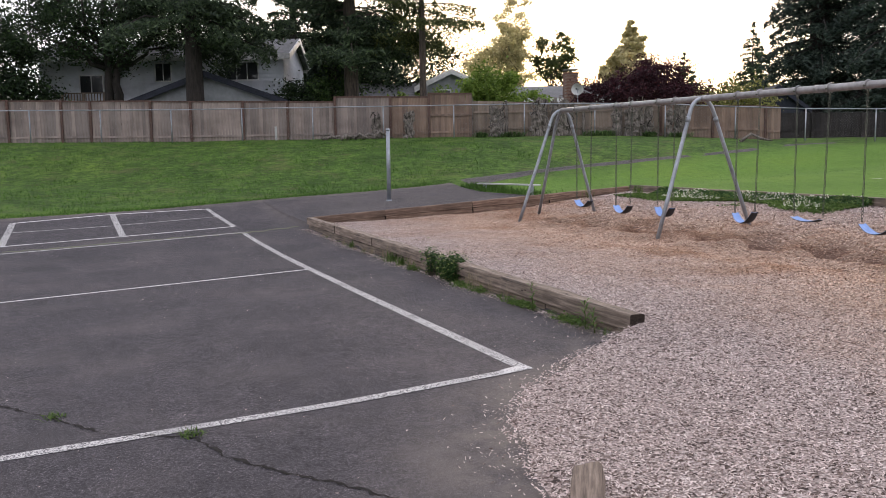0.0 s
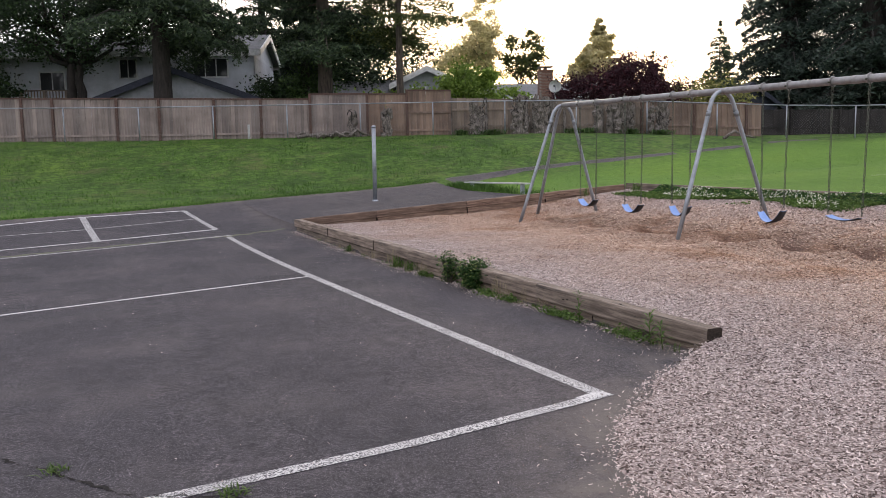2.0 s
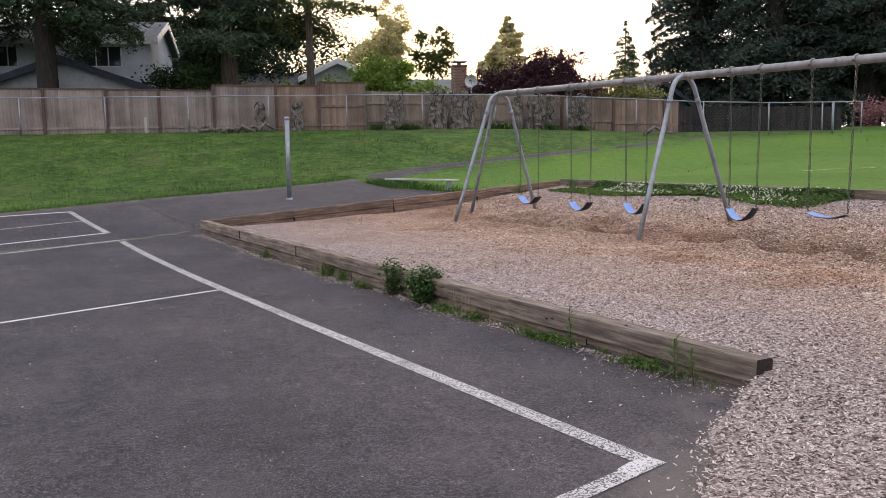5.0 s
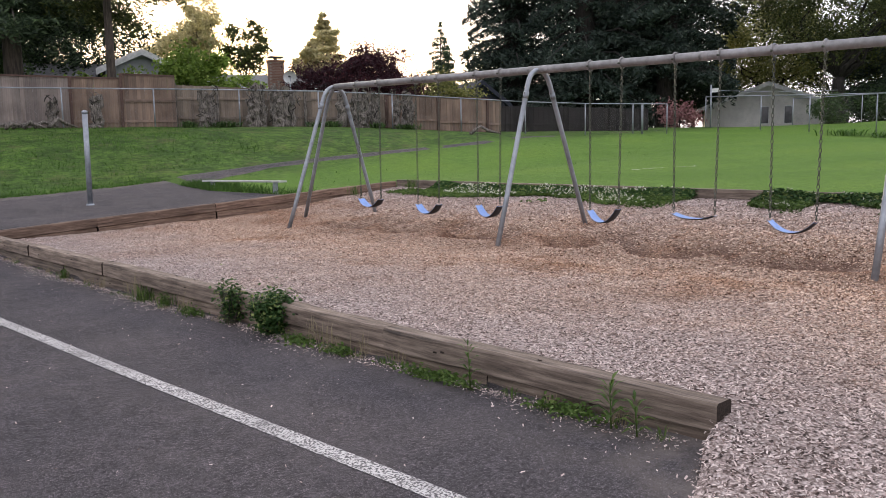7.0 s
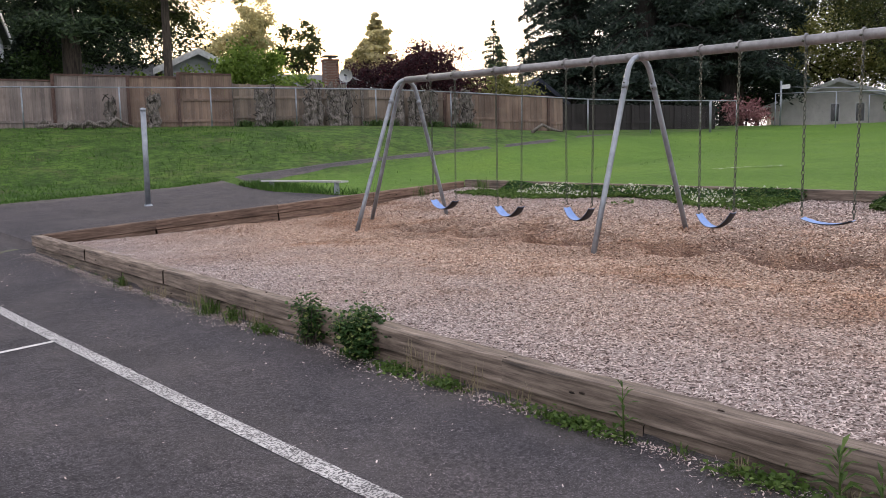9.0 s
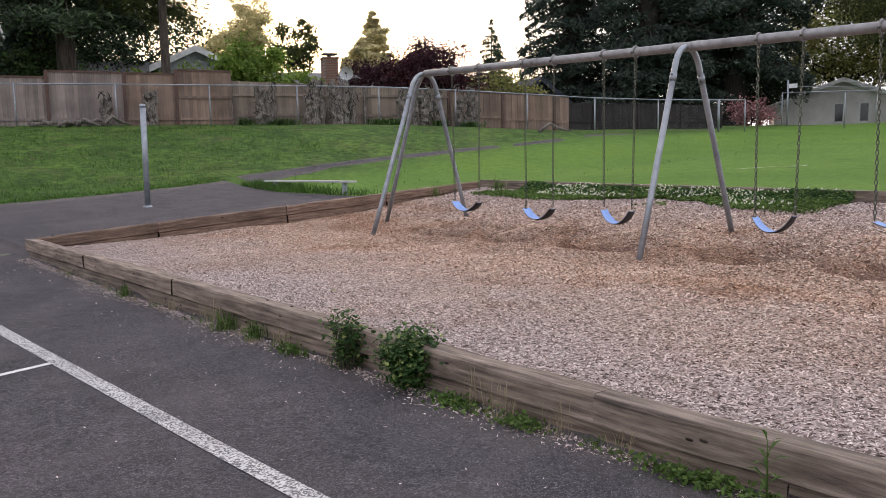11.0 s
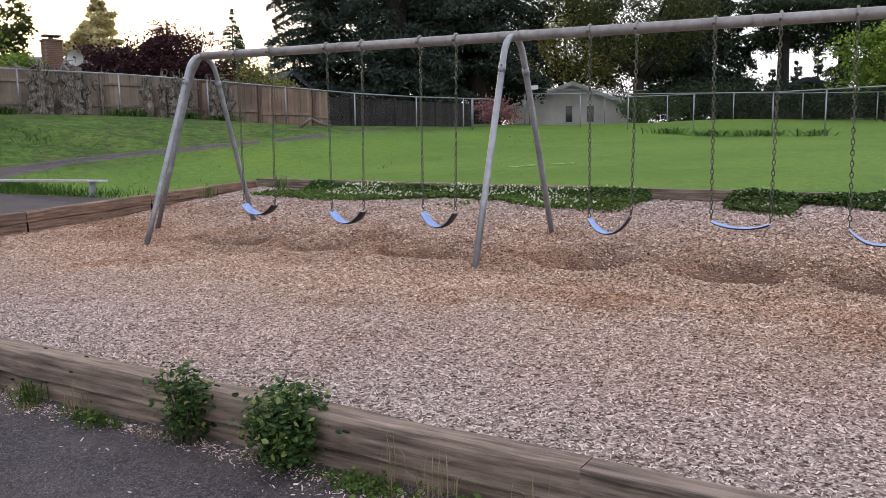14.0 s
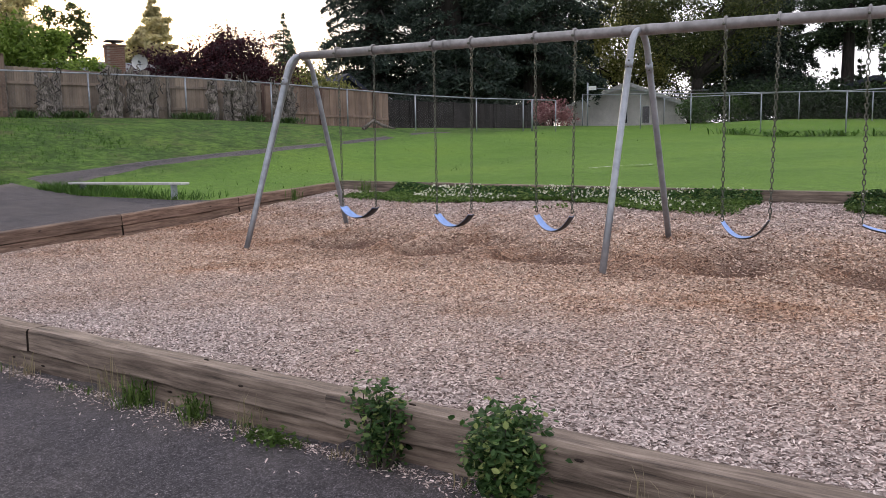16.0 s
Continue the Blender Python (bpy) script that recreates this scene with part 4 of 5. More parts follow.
def chain_link(points, height, label, group, gates=(), step=0.12):
    """A chain link fence through (x, y) points: posts, top rail and woven wire."""
    base = Vector((*points[0], ground_z(*points[0])))
    ob = thing("chain_link_fence", base, label, "fence", group)
    wires = []
    for (ax, ay), (bx, by) in zip(points, points[1:]):
        a, b = Vector((ax, ay, ground_z(ax, ay))) - base, Vector((bx, by, ground_z(bx, by))) - base
        part("post", tube_mesh("post", [a + Vector((0, 0, -0.1)), a + Vector((0, 0, height))], 0.028, STEEL, 8), None, ob)
        up = Vector((0, 0, height))
        part("top_rail", tube_mesh("top_rail", [a + up, b + up], 0.024, STEEL, 8), None, ob)
        ln = (b - a).length
        d = (b - a) / ln
        n = int(ln / step)
        for i in range(n):
            for s in (-1, 1):
                x0 = ln * i / n
                x1 = x0 + s * (height - 0.05)
                z0, z1 = 0.05, height
                if x1 > ln:
                    z1 -= x1 - ln
                    x1 = ln
                if x1 < 0:
                    z1 += x1
                    x1 = 0.0
                p, q = a + d * x0 + Vector((0, 0, z0)), a + d * x1 + Vector((0, 0, z1))
                side = Vector((0, 0, 0.0013))
                wires.append(([p - side, q - side, q + side, p + side], [(0, 1, 2, 3)]))
    end = Vector((*points[-1], ground_z(*points[-1]))) - base
    part("post", tube_mesh("post", [end + Vector((0, 0, -0.1)), end + Vector((0, 0, height))], 0.028, STEEL, 8), None, ob)
    v, f = joined(wires)
    tagged(part("wire_mesh", mesh_of("wire_mesh", v, f, BEAM), None, ob, "thin woven wire"), kind="stuff")
    return ob


def uv_xy(u, v):
    p = U * u + V * v
    return p.x, p.y


chain_link([uv_xy(-30.5 + 3.12 * i, 36.2) for i in range(18)], 1.42, "galvanised chain link fence standing before the board fence", "chain link fences")
chain_link([uv_xy(u, 36.2) for u in (22.04, 22.6, 24.0)], 1.42, "galvanised chain link fence with a narrow gate", "chain link fences")
chain_link([(43.8, 26.4), (42.2, 22.5), (41.1, 19.6), (38.9, 15.9), (37.0, 12.3), (35.4, 10.2), (33.8, 7.9), (31.8, 5.5), (29.5, 3.2)], 1.75, "tall galvanised chain link fence round the field", "chain link fences")
chain_link([(47.5, 23.0), (48.0, 19.5), (48.5, 16.0), (48.5, 12.5), (48.2, 9.0), (47.5, 5.5), (46.5, 2.0)], 1.5, "second chain link fence behind the field", "chain link fences", step=0.2)
gate_post = thing("sign_post", (43.8, 26.1, ground_z(43.8, 26.1)), "tall steel corner post with a small white sign", "post")
part("pole", tube_mesh("pole", [(0, 0, -0.1), (0, 0, 2.4)], 0.045, STEEL, 10), None, gate_post)
part("sign", boxed(-0.02, -0.5, 1.98, 0.0, -0.06, 2.2, 0.003), SIGN, gate_post, "blank white plate")
part("stay_wire", tube_mesh("stay_wire", [(0, 0, 2.1), (1.1, -3.2, 1.85), (2.0, -6.1, 1.8)], 0.016, STEEL, 6), None, gate_post)


# ---- houses ----
def gable_house(name, u, v, w, d, base_z, eave, ridge, along, mats, label, over=0.4, windows=(), lap=0.0):
    """A house in the turned plan: front edge at v, from u to u + w, depth d; the ridge runs along u or v."""
    wall_m, roof_m, trim_m = mats
    ob = thing(name, (*uv_xy(u, v), base_z), label, "house")
    ob.rotation_euler[2] = TURNED
    e, r = eave - base_z, ridge - base_z
    if along == "u":
        prof = [(0, 0, 0), (0, 0, e), (0, d / 2, r), (0, d, e), (0, d, 0)]
        sh = Vector((w, 0, 0))
    else:
        prof = [(0, 0, 0), (0, 0, e), (w / 2, 0, r), (w, 0, e), (w, 0, 0)]
        sh = Vector((0, d, 0))
    verts = [Vector(p) for p in prof] + [Vector(p) + sh for p in prof]
    faces = [(0, 1, 2, 3, 4), (9, 8, 7, 6, 5), (0, 5, 6, 1), (4, 3, 8, 9)]
    wall = part("wall", mesh_of("wall", verts, faces, wall_m), None, ob)
    slope = Vector(prof[2]) - Vector(prof[1])
    back = Vector(prof[2]) - Vector(prof[3])
    for nm, edge, run in (("roof_slope", Vector(prof[1]), slope), ("roof_slope", Vector(prof[3]), back)):
        run = run.normalized()
        ln = slope.length
        a0, a1 = edge - run * over - sh.normalized() * over, edge + run * ln - sh.normalized() * over
        b0, b1 = a0 + sh + sh.normalized() * 2 * over, a1 + sh + sh.normalized() * 2 * over
        up = Vector((0, 0, 0.14))
        v8 = [a0, a1, b1, b0, a0 + up, a1 + up, b1 + up, b0 + up]
        roof = part(nm, mesh_of(nm, v8, [(0, 3, 2, 1), (4, 5, 6, 7), (0, 1, 5, 4), (1, 2, 6, 5), (2, 3, 7, 6), (3, 0, 4, 7)], roof_m), None, ob)
        for p, q in ((a0, a1), (b0, b1), (a0, b0)):
            dn = Vector((0, 0, -0.16))
            n = (q - p).cross(Vector((0, 0, 1))).normalized() * 0.03
            v8 = [p + dn - n, q + dn - n, q + dn + n, p + dn + n, p + up * 1.02 - n, q + up * 1.02 - n, q + up * 1.02 + n, p + up * 1.02 + n]
            part("fascia", mesh_of("fascia", v8, [(0, 3, 2, 1), (4, 5, 6, 7), (0, 1, 5, 4), (1, 2, 6, 5), (2, 3, 7, 6), (3, 0, 4, 7)], trim_m), None, roof)
    if lap:
        z = 0.15
        pieces = []
        while z < e - 0.05:
            if along == "u":
                pieces.append(([Vector((0, -0.004, z)), Vector((w, -0.004, z)), Vector((w, -0.028, z - lap + 0.02)), Vector((0, -0.028, z - lap + 0.02))], [(0, 3, 2, 1)]))
                pieces.append(([Vector((w + 0.004, 0, z)), Vector((w + 0.004, d, z)), Vector((w + 0.028, d, z - lap + 0.02)), Vector((w + 0.028, 0, z - lap + 0.02))], [(0, 3, 2, 1)]))
            z += lap
        vv, ff = joined(pieces)
        tagged(part("lap_siding", mesh_of("lap_siding", vv, ff, wall_m), None, wall), kind="stuff")
    for x0, x1, z0, z1, panes in windows:
        z0, z1 = z0 - base_z, z1 - base_z
        win = part("window", boxed(x0, -0.035, z0, x1, 0.02, z1), GLASS, ob, "dark window glass")
        for a, b, c, f in ((x0 - 0.06, x1 + 0.06, z1, z1 + 0.07), (x0 - 0.06, x1 + 0.06, z0 - 0.07, z0), (x0 - 0.06, x0, z0, z1), (x1, x1 + 0.06, z0, z1)):
            part("window_frame", boxed(a, -0.06, c, b, 0.0, f), TRIM_WHITE if trim_m is not TRIM_DARK else SIDING, win)
        for k in range(1, panes):
            x = x0 + (x1 - x0) * k / panes
            part("mullion", boxed(x - 0.025, -0.055, z0, x + 0.025, -0.02, z1), TRIM_WHITE, win)
    return ob


gable_house("house", -21.5, 44.6, 13.2, 6.4, 2.6, 7.5, 8.65, "u", (SIDING, ROOF, TRIM_WHITE), "two storey pale grey house with lap siding behind firs",
            windows=((10.1, 11.8, 6.2, 7.1, 3), (6.3, 7.1, 6.2, 7.1, 2), (2.2, 3.4, 5.6, 6.5, 2)), lap=0.22)
gable_house("garage", -15.1, 40.9, 7.3, 3.6, 2.6, 4.78, 6.1, "v", (SIDING_DIM, ROOF_DARK, TRIM_DARK), "low grey garage with a dark gable roof edge", lap=0.0)
gable_house("house", -4.4, 46, 6.6, 7, 2.6, 4.9, 6.2, "u", (SIDING_DIM, ROOF, TRIM_WHITE), "low house with a grey shingle roof")
gable_house("house", -0.9, 46.5, 3.4, 8, 2.6, 5.85, 6.65, "v", (SIDING_DIM, ROOF, TRIM_WHITE), "grey gabled house end with white bargeboards", windows=((0.9, 1.6, 5.0, 5.6, 1),))
gable_house("house", 5.4, 54.2, 7.5, 7, 2.6, 5.6, 6.6, "u", (SIDING_DIM, ROOF, TRIM_WHITE), "low house with a grey purple roof")
gable_house("house", 19.9, 52.5, 3.6, 6, 2.6, 4.7, 6.0, "v", (TRIM_DARK, ROOF_DARK, TRIM_DARK), "dark roofed house end beyond the fence")
gable_house("house", 29.2, 59.0, 5.4, 5, 2.6, 4.4, 5.4, "u", (BEIGE, SIDING, TRIM_WHITE), "low pale house under the dark trees")


def chimney(u, v, z0, z1, w):
    ob = thing("chimney", (*uv_xy(u, v), z0), "red brown brick chimney with a projecting cap", "chimney")
    ob.rotation_euler[2] = TURNED
    part("stack", boxed(-w / 2, -w / 2, 0, w / 2, w / 2, z1 - z0 - 0.3, 0.01), MORTAR, ob)
    rows = []
    z, k = 0.0, 0
    while z < z1 - z0 - 0.34:
        for i in range(4):
            x = -w / 2 + w * (i + (0.5 if k % 2 else 0)) / 4
            x1 = min(x + w / 4 - 0.012, w / 2)
            for f in (-1, 1):
                y = f * (w / 2 + 0.004)
                vv = [(a, b, c) for c in (z + 0.008, z + 0.085) for a, b in ((x, y - 0.008), (x1, y - 0.008), (x1, y + 0.008), (x, y + 0.008))]
                ff = [(0, 3, 2, 1), (4, 5, 6, 7), (0, 1, 5, 4), (1, 2, 6, 5), (2, 3, 7, 6), (3, 0, 4, 7)]
                rows.append((vv, ff))
                rows.append(([(b, a, c) for a, b, c in vv], ff))
        z += 0.095
        k += 1
    vv, ff = joined(rows)
    tagged(part("bricks", mesh_of("bricks", vv, ff, BRICK), None, ob), kind="stuff")
    part("crown", boxed(-w / 2 - 0.06, -w / 2 - 0.06, z1 - z0 - 0.34, w / 2 + 0.06, w / 2 + 0.06, z1 - z0 - 0.22, 0.01), BRICK, ob)
    part("flue", tube_mesh("flue", [(0, 0, z1 - z0 - 0.25), (0, 0, z1 - z0 - 0.06)], 0.13, ROOF, 10), None, ob)
    part("rain_cap", boxed(-w / 2 - 0.02, -w / 2 - 0.02, z1 - z0 - 0.06, w / 2 + 0.02, w / 2 + 0.02, z1 - z0, 0.005), ROOF, ob)


chimney(8.7, 53.8, 4.8, 7.45, 0.85)


def far_house(x, y, turn, w, d, e, r, mats, label, windows=()):
    """A gable end that faces the field, its own x along the gable wall."""
    z = 2.55
    ob = gable_house("house", 0, 0, w, d, z, z + e, z + r, "v", mats, label, windows=windows, over=0.6)
    ob.location = (x, y, z)
    ob.rotation_euler[2] = radians(turn)


far_house(57.6, 33.6, -61, 8.6, 8, 1.9, 3.5, (BEIGE, ROOF, TRIM_WHITE), "beige house gable with two narrow dark windows", ((3.9, 4.4, 3.2, 4.4, 1), (5.5, 6.0, 3.2, 4.4, 1)))
far_house(60.5, 18.2, -82, 9, 9, 1.7, 3.1, (FENCE_DARK, ROOF_DARK, TRIM_DARK), "long dark roofed shed behind the trees")

deck = thing("garden_deck", (*uv_xy(-20.6, 42.6), 2.7), "brown raised wooden deck with a slatted railing", "deck")
deck.rotation_euler[2] = TURNED
part("platform", boxed(0, 0, 1.75, 3.4, 1.6, 1.87, 0.01), FENCE_OLD, deck)
for x in (0.06, 1.15, 2.25, 3.34):
    part("deck_post", boxed(x - 0.06, 0, -0.1, x + 0.06, 0.12, 2.75, 0.01), FENCE_OLD, deck)
part("handrail", boxed(0, 0.01, 2.70, 3.4, 0.11, 2.76, 0.008), FENCE_OLD, deck)
for i in range(22):
    part("baluster", boxed(0.1 + i * 0.15, 0.04, 1.87, 0.14 + i * 0.15, 0.08, 2.70), FENCE_OLD, deck)
stake = single("marker_stake", boxed(-0.05, -0.03, -0.1, 0.05, 0.03, 0.62, 0.008), RAW_WOOD, "short pale wooden stake at the fence foot", "stake", at=uv_point(-7.2, 36.3))

dish = thing("satellite_dish", (*uv_xy(7.6, 44.5), 4.3), "round pale satellite dish on a pole", "satellite dish")
dish.rotation_euler[2] = TURNED - 0.35
part("mast", tube_mesh("mast", [(0, 0, -1.6), (0, 0, 1.1)], 0.03, STEEL, 8), None, dish)
v, f = tube([(0, 0.02, 1.1), (0, -0.02, 1.1), (0, -0.06, 1.1), (0, -0.12, 1.1)], [0.04, 0.20, 0.28, 0.33], 22, False)
part("reflector", mesh_of("reflector", v, f, DISH, True), None, dish)
part("feed", tube_mesh("feed", [(0, -0.1, 1.1), (0, -0.42, 1.1)], [0.02, 0.05], BLACK, 8), None, dish)


# ---- trees ----
def limb(rng, a, b, r0, r1, wob=0.12, n=6):
    pts, rad = [], []
    ln = (b - a).length
    for i in range(n + 1):
        s = i / n
        j = Vector((rng.normal(), rng.normal(), rng.normal() * 0.5)) * wob * ln * 0.12 * (0 if i in (0,) else 1)
        pts.append(a.lerp(b, s) + j)
        rad.append(r0 + (r1 - r0) * s)
    return tube(pts, rad, 6)


def conifer(at, height, radius, trunk, crown_from, leaf, bark, label, seed, count=9000, size=0.28, droop=0.25, whorls=None, top=1.0, lean=(0, 0), gap=0.0, name="conifer_tree"):
    """A conifer: tapering trunk, whorls of drooping boughs, and needle sprays hung along each bough."""
    rng = np.random.default_rng(seed)
    ob = thing(name, at, label, "tree")
    tip = Vector((lean[0], lean[1], height))
    pts = [Vector((0, 0, -0.3)), Vector((0, 0, 0.25)), tip * 0.33, tip * 0.66, tip]
    part("trunk", tube_mesh("trunk", pts, [trunk * 1.35, trunk * 1.08, trunk * 0.85, trunk * 0.5, trunk * 0.08], bark, 12), None, ob)
    whorls = whorls or int((height - crown_from) / 0.42)
    boughs, centres, sizes = [], [], []
    lines = []
    for i in range(whorls):
        h = crown_from + (height - crown_from) * (i + rng.uniform(-0.3, 0.3)) / whorls
        f = max(0.03, (height - h) / (height - crown_from))
        reach = radius * (f ** top) * rng.uniform(0.7, 1.12)
        for k in range(rng.integers(3, 6)):
            if rng.uniform() < gap:
                continue
            az = rng.uniform(0, 2 * np.pi)
            ln = reach * rng.uniform(0.65, 1.1)
            lines.append((h, az, ln))
    total = sum(l[2] for l in lines) + 1e-6
    for h, az, ln in lines:
        d = np.array([math.cos(az), math.sin(az), 0.0])
        side = np.array([-d[1], d[0], 0.0])
        base = np.array(tip) * (h / height)
        rise = rng.uniform(0.0, 0.18)
        end = base + d * ln + np.array([0, 0, ln * (rise - droop)])
        mid = base + d * ln * 0.55 + np.array([0, 0, ln * (rise * 0.9 - droop * 0.3)])
        boughs.append(tube([Vector(base), Vector(mid), Vector(end)], [max(0.012, trunk * 0.16 * min(1, ln / 2)), 0.02 + trunk * 0.05, 0.006], 4, False))
        n = max(8, int(2.3 * count * ln / total))
        s = rng.uniform(0.12, 1.0, n) ** 0.8
        spread = ln * 0.22 * np.sin(np.pi * np.clip(s * 0.85 + 0.12, 0, 1))
        c = base + d * (ln * s)[:, None] + side * (rng.normal(0, 1, n) * spread)[:, None]
        c[:, 2] += ln * (rise * s - droop * s * s) - np.abs(rng.normal(0, 0.10 + 0.05 * ln, n))
        centres.append(c)
    vv, ff = joined(boughs)
    tagged(part("branchwork", mesh_of("branchwork", vv, ff, bark), None, ob), kind="stuff")
    c = np.concatenate(centres)
    v, f = leaf_cloud(rng, c, size * 0.98, 0.5, 0.45, 0.30)
    tagged(part("crown", mesh_of("crown", v, f, leaf), None, ob), kind="stuff")
    return ob


def broadleaf(at, height, radii, centre, trunk, leaf, bark, label, seed, count=9000, size=0.2, clumps=60, clump_r=0.55, stems=((0, 0),), limbs=9, name="broadleaf_tree", shell=0.5):
    """A leafy tree or bush: stems and limbs, and leaves gathered in uneven clumps round an ellipsoid crown."""
    rng = np.random.default_rng(seed)
    ob = thing(name, at, label, "tree" if height > 3.5 else "bush")
    mid = Vector(centre)
    rad = np.array(radii)
    pieces = []
    for sx, sy in stems:
        if trunk:
            fork = Vector((sx * 0.6 + mid.x * 0.3, sy * 0.6 + mid.y * 0.3, max(0.3, (mid.z - rad[2]) * 0.9 + 0.2)))
            v, f = limb(rng, Vector((sx, sy, -0.2)), fork, trunk * 1.2, trunk * 0.8, 0.25)
            pieces.append((v, f))
            for k in range(limbs):
                p = random_dirs(rng, 1)[0] * rad * rng.uniform(0.55, 0.9)
                pieces.append(limb(rng, fork, mid + Vector(p), trunk * 0.5, trunk * 0.06, 0.5))
    if pieces:
        v, f = joined(pieces)
        part("trunk", mesh_of("trunk", v, f, bark, True), None, ob)
    dirs = random_dirs(rng, clumps)
    cl = dirs * (rng.uniform(shell, 1.0, (clumps, 1))) * rad * rng.uniform(0.8, 1.15, (clumps, 1)) + np.array(centre)
    per = max(3, count // clumps)
    c = (cl[:, None, :] + rng.normal(0, 1, (clumps, per, 3)) * clump_r * rng.uniform(0.5, 1.2, (clumps, 1, 1)) * np.array([1, 1, 0.7])).reshape(-1, 3)
    c[:, 2] = np.maximum(c[:, 2], 0.03)
    v, f = leaf_cloud(rng, c, size, 0.7, 0.15)
    tagged(part("crown", mesh_of("crown", v, f, leaf), None, ob), kind="stuff")
    return ob


def on_uv(u, v):
    return uv_point(u, v)


def on_xy(x, y):
    return Vector((x, y, ground_z(x, y)))


conifer(on_uv(-11.55, 39.2), 17, 5.2, 0.42, 4.7, FIR, BARK_DARK, "tall dark fir with thick trunk and drooping boughs", 301, 26000, 0.25, 0.34, gap=0.2)
conifer(on_uv(-4.35, 41.6), 17, 4.4, 0.37, 4.3, FIR, BARK, "tall dark fir with a straight grey trunk", 302, 22000, 0.26, 0.34, gap=0.2)
conifer(on_uv(-0.68, 38.8), 15, 3.3, 0.17, 4.6, OLIVE_LEAF, BARK, "slender pine with a bare lower trunk", 303, 9000, 0.22, 0.12, gap=0.3)
conifer(on_uv(-5.7, 45), 15, 1.7, 0.25, 3.0, SEQUOIA, BARK_DARK, "dark conifer with hanging sprays", 304, 15000, 0.28, 0.5)
broadleaf(on_uv(-16.2, 41.3), 11, (5.6, 4.0, 3.4), (0.0, 0, 7.2), 0.24, DARK_LEAF, BARK_DARK, "dark leafy tree with two leaning trunks", 305, 38000, 0.16, 130, 0.6, ((-0.35, 0), (0.35, 0)), 9)
broadleaf(on_uv(-22.5, 40.2), 9, (4.2, 2.6, 3.6), (0, 0, 3.6), 0.2, DARK_LEAF, BARK_DARK, "dense dark green tree against the fence", 306, 36000, 0.18, 80, 0.6)
broadleaf(on_uv(-28, 42), 12, (5, 4, 5), (0, 0, 6), 0.28, DARK_LEAF, BARK_DARK, "dense dark tree at the fence corner", 307, 26000, 0.26, 90, 0.8)
broadleaf(on_uv(-5.5, 42.6), 3.4, (1.7, 1.2, 1.4), (0, 0, 2.1), 0.06, MID_LEAF, BARK, "green bush growing over the fence", 308, 4200, 0.16, 34, 0.35)
broadleaf(on_uv(-6.9, 42.2), 3.2, (1.2, 1.0, 1.3), (0, 0, 1.9), 0.06, DARK_LEAF, BARK, "dark bush beside the house", 309, 3000, 0.16, 26, 0.35)
broadleaf(on_uv(-2.2, 50.5), 8, (3.9, 2.6, 3.2), (0, 0, 4.3), 0.25, DARK_LEAF, BARK_DARK, "dark spreading tree behind a low roof", 310, 20000, 0.18, 90, 0.6)
conifer(on_uv(-9.5, 55), 17, 4.6, 0.35, 3.5, FIR, BARK_DARK, "dark fir rising behind the grey house", 300, 9500, 0.32, 0.3, gap=0.3)
broadleaf(on_uv(-9, 56), 7, (6, 3, 2.4), (0, 0, 4.2), 0.3, DARK_LEAF, BARK_DARK, "dark tree behind the grey house", 311, 9000, 0.34, 90, 0.8)
broadleaf(on_uv(-2.0, 39.6), 2.2, (1.0, 0.7, 0.7), (0, 0, 1.45), 0.04, LIGHT_LEAF, BARK, "light green shrub over the fence top", 312, 1500, 0.14, 24, 0.25)
broadleaf(on_uv(-0.2, 39.8), 2.2, (0.7, 0.6, 0.7), (0, 0, 1.6), 0.04, LIGHT_LEAF, BARK, "small light shrub over the fence top", 313, 900, 0.14, 18, 0.25)
broadleaf(on_uv(2.3, 39.2), 3.6, (1.55, 1.1, 1.15), (0, 0, 2.05), 0.06, LIGHT_LEAF, BARK, "bright green leafy bush behind the fence", 314, 6500, 0.17, 44, 0.32)
broadleaf(on_uv(4.4, 40), 2.6, (1.2, 0.9, 0.8), (0, 0, 1.5), 0.05, LIGHT_LEAF, BARK, "low light green bush behind the fence", 315, 2600, 0.15, 28, 0.26)
broadleaf(on_uv(11.3, 44.5), 4.8, (2.7, 2.3, 1.7), (0.4, 0, 2.3), 0.14, MAPLE, BARK_DARK, "spreading dark red maple behind the fence", 316, 30000, 0.13, 120, 0.36)
broadleaf(on_uv(9.0, 45.5), 3.6, (1.6, 1.0, 1.0), (0, 0, 2.2), 0.06, MAPLE, BARK_DARK, "small dark red maple beside a larger one", 317, 7000, 0.13, 40, 0.3)
broadleaf(on_uv(17.3, 49.5), 3.6, (3.4, 1.8, 1.25), (0, 0, 1.9), 0.08, YELLOW_LEAF, BARK, "wide yellow green bush beyond the fence", 318, 6500, 0.2, 60, 0.4)
# these far crowns carry haze and back light in their leaf colour
broadleaf(on_uv(7.9, 84), 14.6, (2.2, 2.0, 5.6), (0, 0, 9.6), 0.2, HAZE_LEAF, BARK, "tall narrow poplar with haze and back light in its leaf colour", 319, 15000, 0.26, 120, 0.36, shell=0.1)
broadleaf(on_uv(5.0, 84), 11, (3.2, 2.4, 3.4), (0, 0, 7.2), 0.2, HAZE_LEAF, BARK, "round distant tree with pale haze in its leaf colour", 320, 9000, 0.28, 80, 0.5)
broadleaf(on_uv(12.8, 90), 13.4, (2.7, 2.0, 3.4), (0, 0, 9.6), 0.17, OLIVE_LEAF, BARK, "sparse far pine with layered boughs", 321, 4200, 0.32, 44, 0.4, ((0, 0),), 16, shell=0.45)
